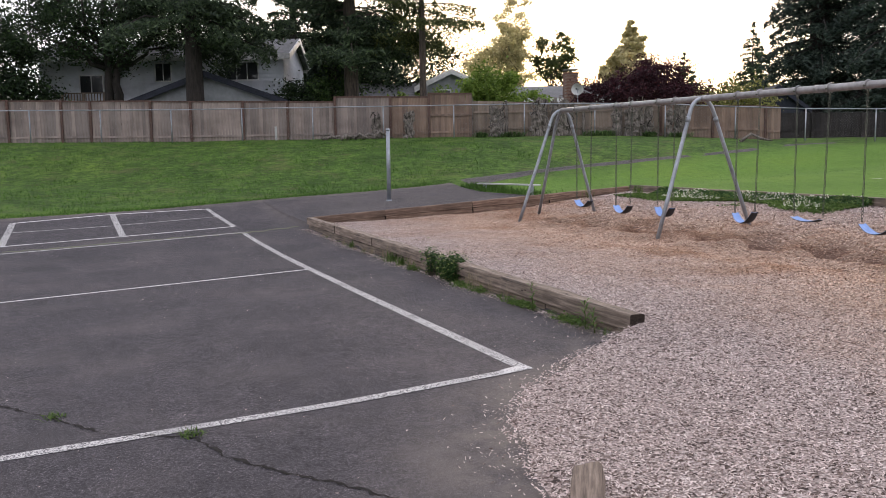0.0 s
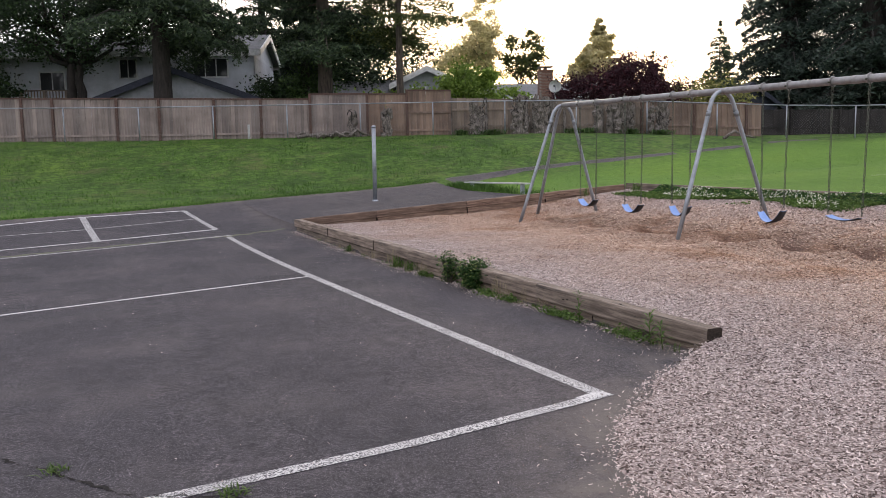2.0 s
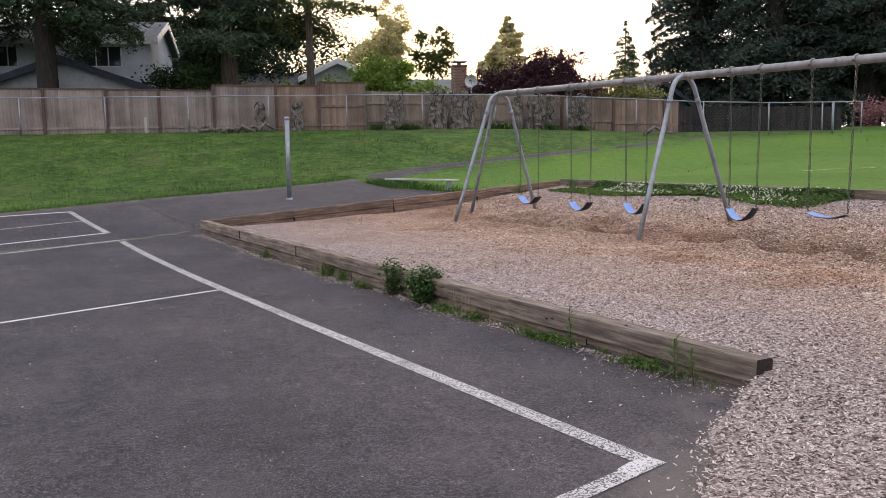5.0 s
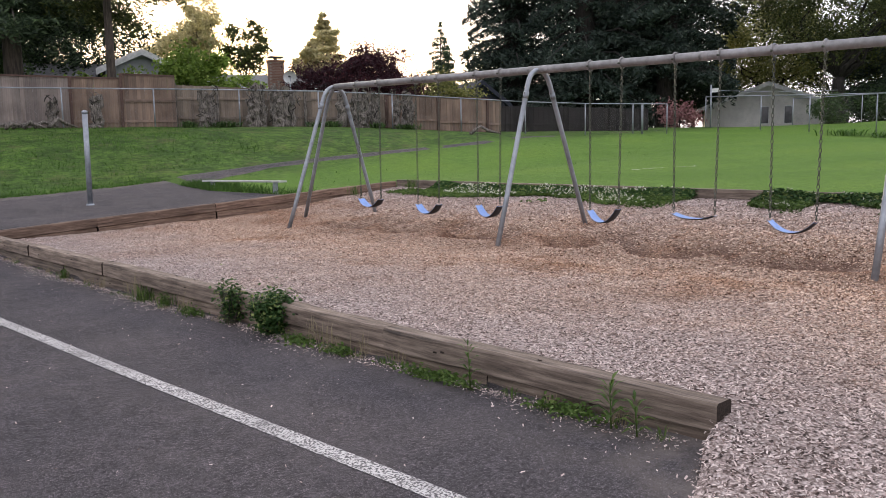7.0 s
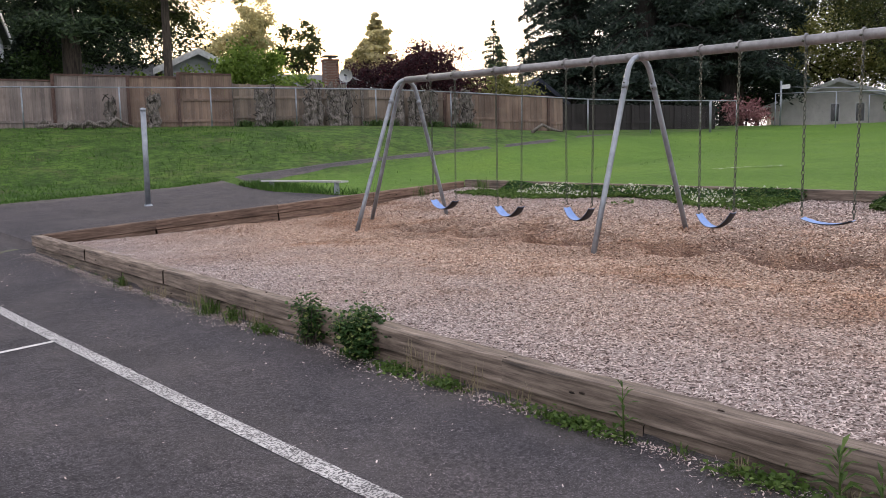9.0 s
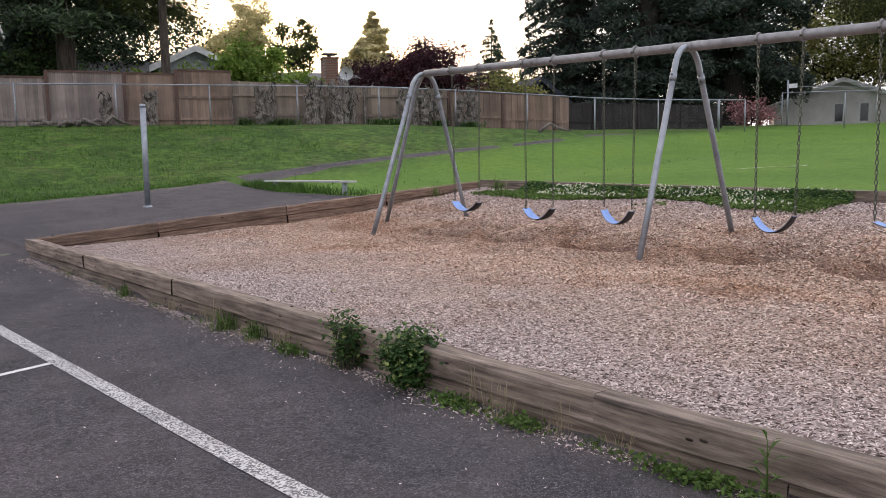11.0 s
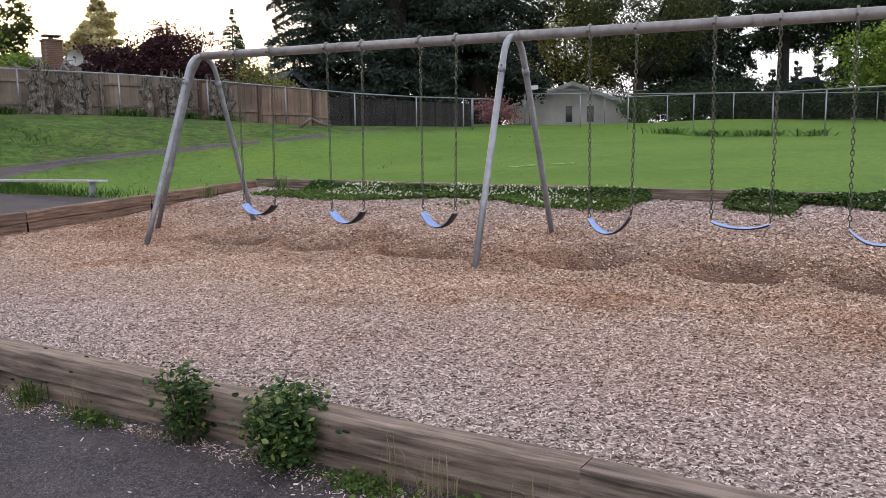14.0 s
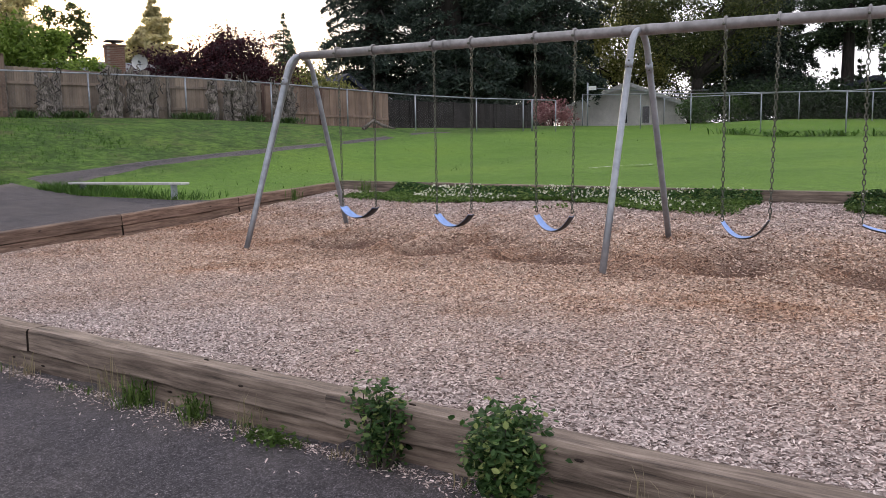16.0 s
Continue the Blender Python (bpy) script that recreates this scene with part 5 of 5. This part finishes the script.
conifer(on_uv(23.4, 100), 15.6, 9.5, 0.25, 1.0, HAZE_LEAF, BARK, "pointed far fir with pale haze and back light in its needle colour", 322, 15000, 0.85, 0.05, gap=0.05)
for i, (u, v, h, r) in enumerate(((27.0, 90, 10.4, 1.9), (28.6, 92, 8.6, 2.0), (31.5, 95, 7.4, 1.6), (33.6, 96, 7.6, 1.7), (36.4, 95, 14.4, 2.3), (38.2, 97, 12.0, 2.2), (30, 104, 8.0, 2.4), (20.3, 96, 8.0, 2.0))):
    conifer(on_uv(u, v), h, r * 2.2, 0.2, 0.6, FIR, BARK_DARK, "far dark conifer on the skyline", 330 + i, 4600, 0.42, 0.2)
broadleaf(on_xy(49.5, 47.5), 8.4, (3.4, 3.0, 2.9), (0, 0, 4.6), 0.14, YELLOW_LEAF, BARK_DARK, "thin pale leaved tree with dark slender trunk", 340, 3000, 0.22, 70, 0.5, ((0, 0), (0.8, -0.5)), 14)
for i, (x, y, h, r, n) in enumerate(((46.6, 43.0, 26, 4.7, 24000), (47.6, 37.4, 27, 5.8, 42000), (50.8, 32.9, 26, 5.2, 38000), (55, 40, 26, 6.0, 20000))):
    conifer(on_xy(x, y), h, r, 0.75, (2.8, 1.6, 3.4, 1.6)[i], SEQUOIA, BARK_DARK, "huge dense dark evergreen with drooping boughs", 345 + i, n, 0.38, 0.34, top=0.3)
broadleaf(on_xy(63.0, 37.5), 8, (3.2, 4.6, 3.0), (0, 0, 3.8), 0.2, DARK_LEAF, BARK_DARK, "dark dense tree behind the beige house", 349, 15000, 0.24, 90, 0.6)
broadleaf(on_xy(67.5, 27.5), 9, (3.0, 4.4, 3.6), (0, 0, 4.4), 0.2, OLIVE_LEAF, BARK_DARK, "dense olive tree behind the beige house", 348, 14000, 0.22, 90, 0.6)
broadleaf(on_xy(63.5, 31.5), 13, (5.0, 4.0, 4.6), (0, 0, 6.6), 0.3, YELLOW_LEAF, BARK_DARK, "yellow green broad tree behind the beige house", 350, 24000, 0.22, 130, 0.8, ((0, 0),), 14)
broadleaf(on_xy(55.6, 23.4), 14, (5.6, 5.6, 4.4), (0, 0, 7.4), 0.42, OLIVE_LEAF, BARK_DARK, "big tree with thick dark trunk and spreading limbs", 351, 28000, 0.19, 130, 0.7, ((0, 0),), 14)
conifer(on_xy(63.5, 21.6), 18, 5.2, 0.4, 1.4, SEQUOIA, BARK_DARK, "dark evergreen among broad trees", 352, 24000, 0.34, 0.35, top=0.6)
conifer(on_xy(62.9, 15.5), 17, 5.4, 0.42, 5.6, FIR, BARK_DARK, "tall pine with a bare dark trunk", 353, 13000, 0.34, 0.25, gap=0.2)
conifer(on_xy(70, 23), 18, 6, 0.4, 2.5, SEQUOIA, BARK_DARK, "dark evergreen rising beyond the houses", 354, 16000, 0.4, 0.3)
broadleaf(on_xy(49.8, 8.6), 5.5, (2.3, 2.6, 2.0), (0, 0, 3.4), 0.12, LIGHT_LEAF, BARK, "fresh green tree beyond the far fence", 355, 8000, 0.2, 60, 0.45)
conifer(on_xy(66.5, 12.0), 18, 5.5, 0.4, 6.0, FIR, BARK_DARK, "tall dark fir rising behind a low shed", 357, 14000, 0.34, 0.3)
conifer(on_xy(62, 9.0), 16, 4.4, 0.4, 2.0, FIR, BARK_DARK, "tall dark fir behind a fresh green tree", 358, 14000, 0.34, 0.3)
conifer(on_xy(58, 5.5), 14, 4.2, 0.35, 1.5, FIR, BARK_DARK, "dark fir beyond the playing field", 356, 11000, 0.34, 0.3)
for i, (x, y) in enumerate(((72, 17.5), (73, 15.8), (72, 14.2), (73, 12.6), (72, 11), (74, 9.6))):
    conifer(on_xy(x, y), 4.6 + 0.5 * (i % 3), 0.9, 0.1, 0.3, FIR, BARK_DARK, "small dark cypress in a row", 360 + i, 1100, 0.3, -0.3, top=0.5)
for i, (x, y, r) in enumerate(((52.5, 18.6, 1.9), (54, 20.3, 2.0), (54, 17.5, 2.4), (54, 15.5, 2.4), (54, 12, 2.4), (55, 8.4, 2.4), (55, 5, 2.4))):
    broadleaf(on_xy(x, y), 2.8, (1.3, r, 1.1), (0, 0, 1.0), 0.05, DARK_LEAF, BARK_DARK, "dark hedge bush at the garden edge", 380 + i, 5200, 0.17, 60, 0.45, name="hedge_bush")
broadleaf(on_xy(46.3, 29.4), 1.9, (1.5, 1.5, 0.75), (0, 0, 0.85), 0.05, PINK, BARK_DARK, "pink flowering shrub by the gate", 370, 2600, 0.15, 40, 0.3)
for i, (x, y, r) in enumerate(((49.4, 21.6, 1.15), (51.9, 19.8, 0.95))):
    broadleaf(on_xy(x, y), 1.8, (r, r, 0.75), (0, 0, 0.85), 0.05, MID_LEAF, BARK, "rounded green garden shrub before a house", 372 + i, 2600, 0.14, 36, 0.25)


# ---- dead ivy stumps along the fence ----
def snag(u, v, h, w, seed):
    rng = random.Random(seed)
    ob = turned_thing("dead_stump", u, v, 0, "ragged grey dead stump wrapped in stripped vines", "stump", "stumps along the fence")
    for k in range(5 + int(w * 24)):
        x, y = rng.uniform(-w, w), rng.uniform(-0.15, 0.1)
        hh = h * rng.uniform(0.6, 1.06)
        r = rng.uniform(0.04, 0.13)
        pts = [(x + rng.uniform(-0.07, 0.07), y + rng.uniform(-0.05, 0.05), z) for z in np.linspace(-0.1, hh, 11)]
        part("stem", mesh_of("stem", *tube(pts, [r * rng.uniform(0.45, 1.5) for _ in pts], 7), SNAG), None, ob)
    for k in range(int(6 + w * 40)):
        x, z, ln = rng.uniform(-w - 0.1, w + 0.1), rng.uniform(0.1, h), rng.uniform(0.15, 0.45)
        pts = [(x + rng.uniform(-0.12, 0.12), -0.16 - rng.uniform(0, 0.1), min(h * 1.1, z + ln * q)) for q in (0, 0.35, 0.7, 1)]
        part("vine", mesh_of("vine", *tube(pts, [0.018, 0.022, 0.016, 0.006], 5), SNAG if k % 3 else BARK_DARK), None, ob)


for i, (u, h, w) in enumerate(((2.6, 1.42, 0.24), (4.55, 1.6, 0.34), (5.6, 1.6, 0.5), (7.9, 1.4, 0.12), (8.7, 1.55, 0.36), (9.4, 1.4, 0.08), (10.6, 1.5, 0.42), (-1.3, 1.15, 0.12), (-2.7, 1.05, 0.1))):
    snag(u, 36.42, h, w, 400 + i)


def tuft(name, at, height, spread, count, mat, label, seed, category="weed", width=0.012, group=""):
    """Blades that lean out from one root."""
    rng = random.Random(seed)
    verts, faces = [], []
    for i in range(count):
        az, le = rng.uniform(0, 2 * math.pi), rng.uniform(0.2, 1.0)
        h = height * rng.uniform(0.5, 1.1)
        d = Vector((math.cos(az), math.sin(az), 0))
        s = Vector((-d.y, d.x, 0)) * width * rng.uniform(0.6, 1.3)
        r = Vector((rng.gauss(0, spread * 0.35), rng.gauss(0, spread * 0.35), -0.01))
        a, b, c = r, r + d * spread * le * 0.4 + Vector((0, 0, h * 0.65)), r + d * spread * le + Vector((0, 0, h * (1.0 - 0.3 * le)))
        o = len(verts)
        verts += [a - s * 0.6, a + s * 0.6, b + s, b - s, c]
        faces += [(o, o + 1, o + 2, o + 3), (o + 3, o + 2, o + 4)]
    return single(name, mesh_of(name, verts, faces, mat), None, label, category, group, "stuff", at=at)


for i, (u, w) in enumerate(((3.2, 1.2), (6.9, 0.9), (7.4, 0.6), (10.6, 1.0), (1.9, 0.5), (9.3, 0.6))):
    tuft("grass_clump", uv_point(u, 36.0), 0.30, w * 0.7, 160, MID_LEAF, "rank uncut grass clump at the fence foot", 420 + i, "grass", 0.02)
for i, (x, y) in enumerate(((36.5, 14.8), (36.9, 13.6), (36.3, 12.4), (36.0, 10.6), (37.2, 16.5))):
    tuft("grass_clump", on_xy(x, y), 0.36, 1.1, 90, BLADE, "tall uncut grass clump under the far fence", 430 + i, "grass", 0.025)

# dead branches on the bank below the tall fence
for i, (u, v, ln, a) in enumerate(((-4.4, 35.6, 1.4, 0.2), (-3.5, 35.5, 1.0, -0.3), (-3.9, 35.3, 0.8, 0.5), (-4.0, 35.7, 1.1, 0.9), (-2.9, 35.6, 0.9, 0.1), (-3.3, 35.25, 0.7, -0.7), (-4.7, 35.4, 0.7, -0.4), (-2.4, 35.75, 1.2, 0.35), (13.2, 33.8, 1.3, -0.5))):
    d = Vector((math.cos(a), math.sin(a), 0)) * ln / 2
    ob = single("dead_branch", tube_mesh("dead_branch", [-d + Vector((0, 0, 0.05)), -d * 0.4 + Vector((0.04, 0, 0.12 + 0.03 * i)), d * 0.3 + Vector((0, 0.05, 0.16)), d + Vector((0, 0, 0.06))], [0.08, 0.06, 0.065, 0.02], SNAG, 7), None, "broken grey branch lying on the bank", "branch", at=uv_point(u, v))

# ---- lawn blades ----
rng = np.random.default_rng(11)


def blades(name, pts, height, label):
    n = len(pts)
    c = np.array(pts)
    az = rng.uniform(0, 2 * np.pi, n)
    h = height * rng.uniform(0.5, 1.4, (n, 1))
    s = np.stack([np.cos(az), np.sin(az), np.zeros(n)], 1) * 0.012
    lean = np.stack([rng.normal(0, 0.5, n), rng.normal(0, 0.5, n), np.ones(n)], 1)
    v = np.stack([c - s, c + s, c + lean * h], 1).reshape(-1, 3)
    return single(name, mesh_of(name, v, np.arange(n * 3).reshape(n, 3), BLADE), None, label, "grass", kind="stuff")


pts = []
for i in range(16000):
    x = rng.uniform(-12, 34)
    if x < 10.6:
        y = between(GRASS_EDGE, x) + abs(rng.normal(0, 0.35)) - 0.10
    else:
        y = rng.uniform(18, 26)
        if 11.6 > x and y < between(PATCH_EDGE, x):
            continue
        if 24.0 < y < 25.4 and abs(y - between([(10, 24.4), (12.4, 24.85), (14, 25.12), (17, 24.95), (21, 24.5), (34, 25.8)], x)) < 0.55:
            continue
    if x > 10.6 and (y > 24.2 or rng.uniform() > 0.1):
        continue
    pts.append((x, y, ground_z(x, y) - 0.01))
for i in range(5000):
    x, y = 12.78 + abs(rng.normal(0, 0.25)), rng.uniform(3, 19)
    pts.append((x, y, ground_z(x, y) - 0.01))
blades("grass_blades", pts, 0.055, "short green grass blades of the lawn")
pts = [(10.5 + abs(rng.normal(0, 0.55)), rng.uniform(19.8, 23.8), 0) for i in range(2600)]
pts = [(x, y, ground_z(x, y) - 0.01) for x, y, _ in pts if y > between(PATCH_EDGE, x)]
blades("grass_blades", pts, 0.15, "longer grass round the low bench")
pts = []
for i in range(70000):
    x, y = rng.uniform(-16, 16), rng.uniform(23, 40)
    v = 0.381 * x + 0.925 * y
    if v > 36.4 or y < (between(GRASS_EDGE, x) if x < 10.6 else 25.9) + 0.1 or noise.noise((x * 0.9, y * 0.9, 4)) < rng.uniform(-0.5, 0.5):
        continue
    pts.append((x, y, ground_z(x, y) - 0.01))
blades("grass_blades", pts, 0.075, "coarse uneven grass of the bank below the fence")

# ---- clover and ivy inside the far border ----
c, low_c, fl = [], [], []
for i in range(90000):
    y = rng.uniform(6.2, 17.4)
    depth = 12.56 - abs(rng.normal(0, 0.55))
    gap_here = smooth(9.0, 9.3, y) * (1 - smooth(10.2, 10.5, y))
    m = noise.noise((depth * 1.3, y * 0.8, 2.0))
    d = 12.56 - depth
    if rng.uniform() < gap_here or d > (0.75 + 1.3 * m) * rng.uniform(0.55, 1.15) or (y > 16.2 and m < 0.1):
        continue
    h = 0.13 * math.exp(-(d / 0.2) ** 2) * (0.8 + 0.6 * noise.noise((y * 1.4, 1, 1))) + 0.055
    z = chip_z(depth, y) + h * rng.uniform(0.1, 1.0) ** 0.6
    (c if d < 0.3 else low_c).append((depth, y, z))
    if rng.uniform() < 0.016 * (0.35 + smooth(10.5, 12.0, y) * 1.2) and noise.noise((depth * 2, y * 1.1, 7.0)) > -0.05:
        fl.append((depth - 0.01, y, chip_z(depth, y) + h * 1.05 + 0.015))
v, f = leaf_cloud(rng, np.array(c), 0.062, 0.5)
single("clover_patch", mesh_of("clover_patch", v, f, SHRUB), None, "dense green clover and ivy along the far timbers", "ground cover", kind="stuff")
v, f = leaf_cloud(rng, np.array(low_c), 0.055, 0.5)
single("weed_patch", mesh_of("weed_patch", v, f, WEED), None, "low bright green weeds spreading over the wood chips", "ground cover", kind="stuff")
v, f = leaf_cloud(rng, np.repeat(np.array(fl), 3, 0) + rng.normal(0, 0.006, (len(fl) * 3, 3)), 0.032, 1.0)
single("clover_flowers", mesh_of("clover_flowers", v, f, FLOWER), None, "small white clover flowers over green leaves", "flowers", kind="stuff")


# ---- shrubs and weeds along the near timbers ----
def shrub(at, height, spread, leaves, label, seed):
    rng = np.random.default_rng(seed)
    ob = thing("shrub", at, label, "shrub", "shrubs by the timbers")
    stems, centres = [], []
    for i in range(20):
        az, r = rng.uniform(0, 2 * np.pi), spread * rng.uniform(0.2, 1.0)
        tip = Vector((math.cos(az) * r, math.sin(az) * r, height * rng.uniform(0.6, 1.05)))
        stems.append(limb(rng, Vector((math.cos(az) * 0.03, math.sin(az) * 0.03, -0.02)), tip, 0.006, 0.002, 0.5, 4))
        for k in range(leaves // 20):
            s = rng.uniform(0.2, 1.0)
            centres.append(np.array(tip) * s + rng.normal(0, 0.045, 3) + np.array([0, 0, 0.02]))
    vv, ff = joined(stems)
    tagged(part("stemwork", mesh_of("stemwork", vv, ff, BARK), None, ob), kind="stuff")
    c = np.array(centres)
    c[:, 2] = np.maximum(c[:, 2], 0.02)
    n = len(c)
    a = random_dirs(rng, n, 0.5)
    b = np.cross(a, np.array([0, 0, 1.0]) + rng.normal(0, 0.4, (n, 3)))
    b /= np.linalg.norm(b, axis=1, keepdims=True)
    nrm = np.cross(a, b)
    s = 0.034 * rng.uniform(0.55, 1.35, (n, 1)) / 2
    p = [c - a * s, c - a * s * 0.3 + b * s * 0.62 + nrm * s * 0.2, c + a * s * 0.5 + b * s * 0.5 + nrm * s * 0.2, c + a * s, c + a * s * 0.5 - b * s * 0.5 + nrm * s * 0.2, c - a * s * 0.3 - b * s * 0.62 + nrm * s * 0.2]
    v = np.stack(p, 1).reshape(-1, 3)
    i0 = np.arange(n)[:, None] * 6
    f = np.concatenate([i0 + np.array([0, 1, 2, 3]), i0 + np.array([0, 3, 4, 5])], 0)
    tagged(part("leaves", mesh_of("leaves", v, f, SHRUB), None, ob, "glossy dark green leaves with pale tips"), kind="stuff")
    return ob


def near(x, y):
    return Vector((x, y, ground_z(x, y)))


shrub(near(4.03, 10.06), 0.35, 0.105, 1000, "small upright green leafy shrub against the timber", 501)
shrub(near(4.05, 9.46), 0.30, 0.195, 4000, "rounded green leafy shrub with pale tips against the timber", 502)
for i, (x, y, h, s, n, m, lab) in enumerate((
        (4.02, 12.35, 0.30, 0.12, 60, DRY, "dry seeding grass tuft at the timber"), (4.02, 12.1, 0.22, 0.12, 60, WEED, "green weed tuft at the timber"),
        (4.02, 11.6, 0.20, 0.12, 50, WEED, "green weed tuft at the timber"), (4.02, 11.2, 0.26, 0.10, 40, DRY, "dry seeding grass tuft at the timber"),
        (4.02, 9.1, 0.30, 0.10, 30, DRY, "tall dry grass stems at the timber"), (4.02, 8.85, 0.28, 0.12, 40, DRY, "tall dry grass stems at the timber"),
        (4.02, 8.45, 0.26, 0.08, 20, DRY, "tall dry grass stems at the timber"), (4.02, 8.05, 0.20, 0.10, 26, DRY, "dry grass stems at the timber"),
        (4.02, 13.3, 0.2, 0.12, 40, DRY, "dry grass tuft at the timber"), (4.02, 14.4, 0.16, 0.1, 40, WEED, "weed tuft at the timber"),
        (0.40, 4.96, 0.05, 0.10, 60, WEED, "flat grass tuft growing from the crack"), (-0.38, 5.72, 0.05, 0.10, 50, WEED, "flat grass tuft growing from the crack"),
        (12.1, 16.6, 0.35, 0.2, 80, WEED, "tall grass tuft inside the far corner"), (11.2, 17.35, 0.3, 0.15, 50, WEED, "grass tuft by the far timbers"))):
    if 3.9 < x < 5:
        y -= (y - 5) * 0.05
    at = near(x, y)
    if x > 5:
        at.z = chip_z(x, y)
    tuft("weed", at, h, s, n if m is WEED else n // 2 + 3, m, lab, 520 + i, "weed", 0.0022 if m is DRY else 0.0042, "weeds by the timbers")
    if m is WEED and h > 0.1 and x < 5:
        k = int(60 + 300 * s)
        cc = np.stack([rng.normal(0, s * 0.28, k), rng.normal(0, s * 0.5, k), np.abs(rng.normal(0, h * 0.3, k)) + 0.01], 1) + np.array(at)
        cc[:, 0] = np.minimum(cc[:, 0], 4.06)
        v, f = leaf_cloud(rng, cc, 0.028, 0.8, 0.0, 0.5)
        single("weed_leaves", mesh_of("weed_leaves", v, f, WEED), None, "small green weed leaves at the timber foot", "weed", "weeds by the timbers", "stuff")
for i, (y, ln) in enumerate(((7.52, 0.34), (6.51, 0.26), (8.51, 0.16), (9.0, 0.2), (10.7, 0.15))):
    n = int(1700 * ln)
    cc = np.stack([3.99 + rng.normal(0, 0.035, n), y + rng.normal(0, ln * 0.5, n), np.zeros(n)], 1)
    cc[:, 2] = [ground_z(a, b) + 0.015 + abs(rng.normal(0, 0.025)) for a, b, _ in cc]
    v, f = leaf_cloud(rng, cc, 0.03, 0.6)
    single("creeping_weed", mesh_of("creeping_weed", v, f, WEED), None, "low creeping green weed along the timber foot", "weed", "weeds by the timbers", kind="stuff")
for i in range(34):
    y, dry = 5.95 + i * 0.31 + rng.uniform(-0.12, 0.12), rng.uniform() < 0.4
    tuft("weed", near(4.05 - abs(rng.normal(0, 0.03)), y), rng.uniform(0.05, 0.13), 0.08, int(rng.integers(14, 34)), DRY if dry else WEED,
         "small dry grass tuft at the timber foot" if dry else "small green seedling tuft at the timber foot", 700 + i, "weed", 0.0025, "weeds by the timbers")


def stalk_weed(at, height, leaves, length, label, seed):
    """An upright weed: a stem, long folded leaves that spiral up it, and a tuft of drooping leaves at its foot."""
    r = random.Random(seed)
    ob = thing("weed", at, label, "weed", "weeds by the timbers")
    lean = Vector((r.uniform(-0.03, 0.0), r.uniform(-0.03, 0.03), 0))
    part("stem", tube_mesh("stem", [Vector((0, 0, -0.02)), lean * 0.5 + Vector((0, 0, height * 0.5)), lean + Vector((0, 0, height * 0.92))], [0.005, 0.004, 0.002], WEED, 6), None, ob)
    pieces = []
    for i in range(leaves):
        f = i / (leaves - 1)
        az = i * 2.4 + r.uniform(-0.3, 0.3)
        d = Vector((math.cos(az), math.sin(az), 0))
        side = Vector((-d.y, d.x, 0))
        ln = length * (1.0 - 0.45 * f) * r.uniform(0.8, 1.2)
        rise = -0.25 + 1.25 * f
        a = lean * f + Vector((0, 0, 0.02 + height * 0.88 * f))
        b = a + d * ln * 0.5 + Vector((0, 0, ln * (0.25 + 0.4 * rise)))
        c = a + d * ln + Vector((0, 0, ln * (0.1 + 0.75 * rise)))
        w = side * ln * 0.13
        up = Vector((0, 0, ln * 0.03))
        pieces.append(([a, b + w + up, c, b], [(0, 1, 2, 3)]))
        pieces.append(([a, b, c, b - w + up], [(0, 1, 2, 3)]))
    v, f = joined(pieces)
    tagged(part("leaves", mesh_of("leaves", v, f, WEED), None, ob), kind="stuff")
    return ob


stalk_weed(near(4.0, 7.22), 0.30, 18, 0.10, "tall single stalked leafy weed against the timber", 801)
stalk_weed(near(3.98, 6.2), 0.24, 22, 0.13, "green weed with drooping lance leaves at the timber", 802)
stalk_weed(near(3.97, 6.04), 0.19, 18, 0.11, "low pale green leafy weed at the timber", 803)
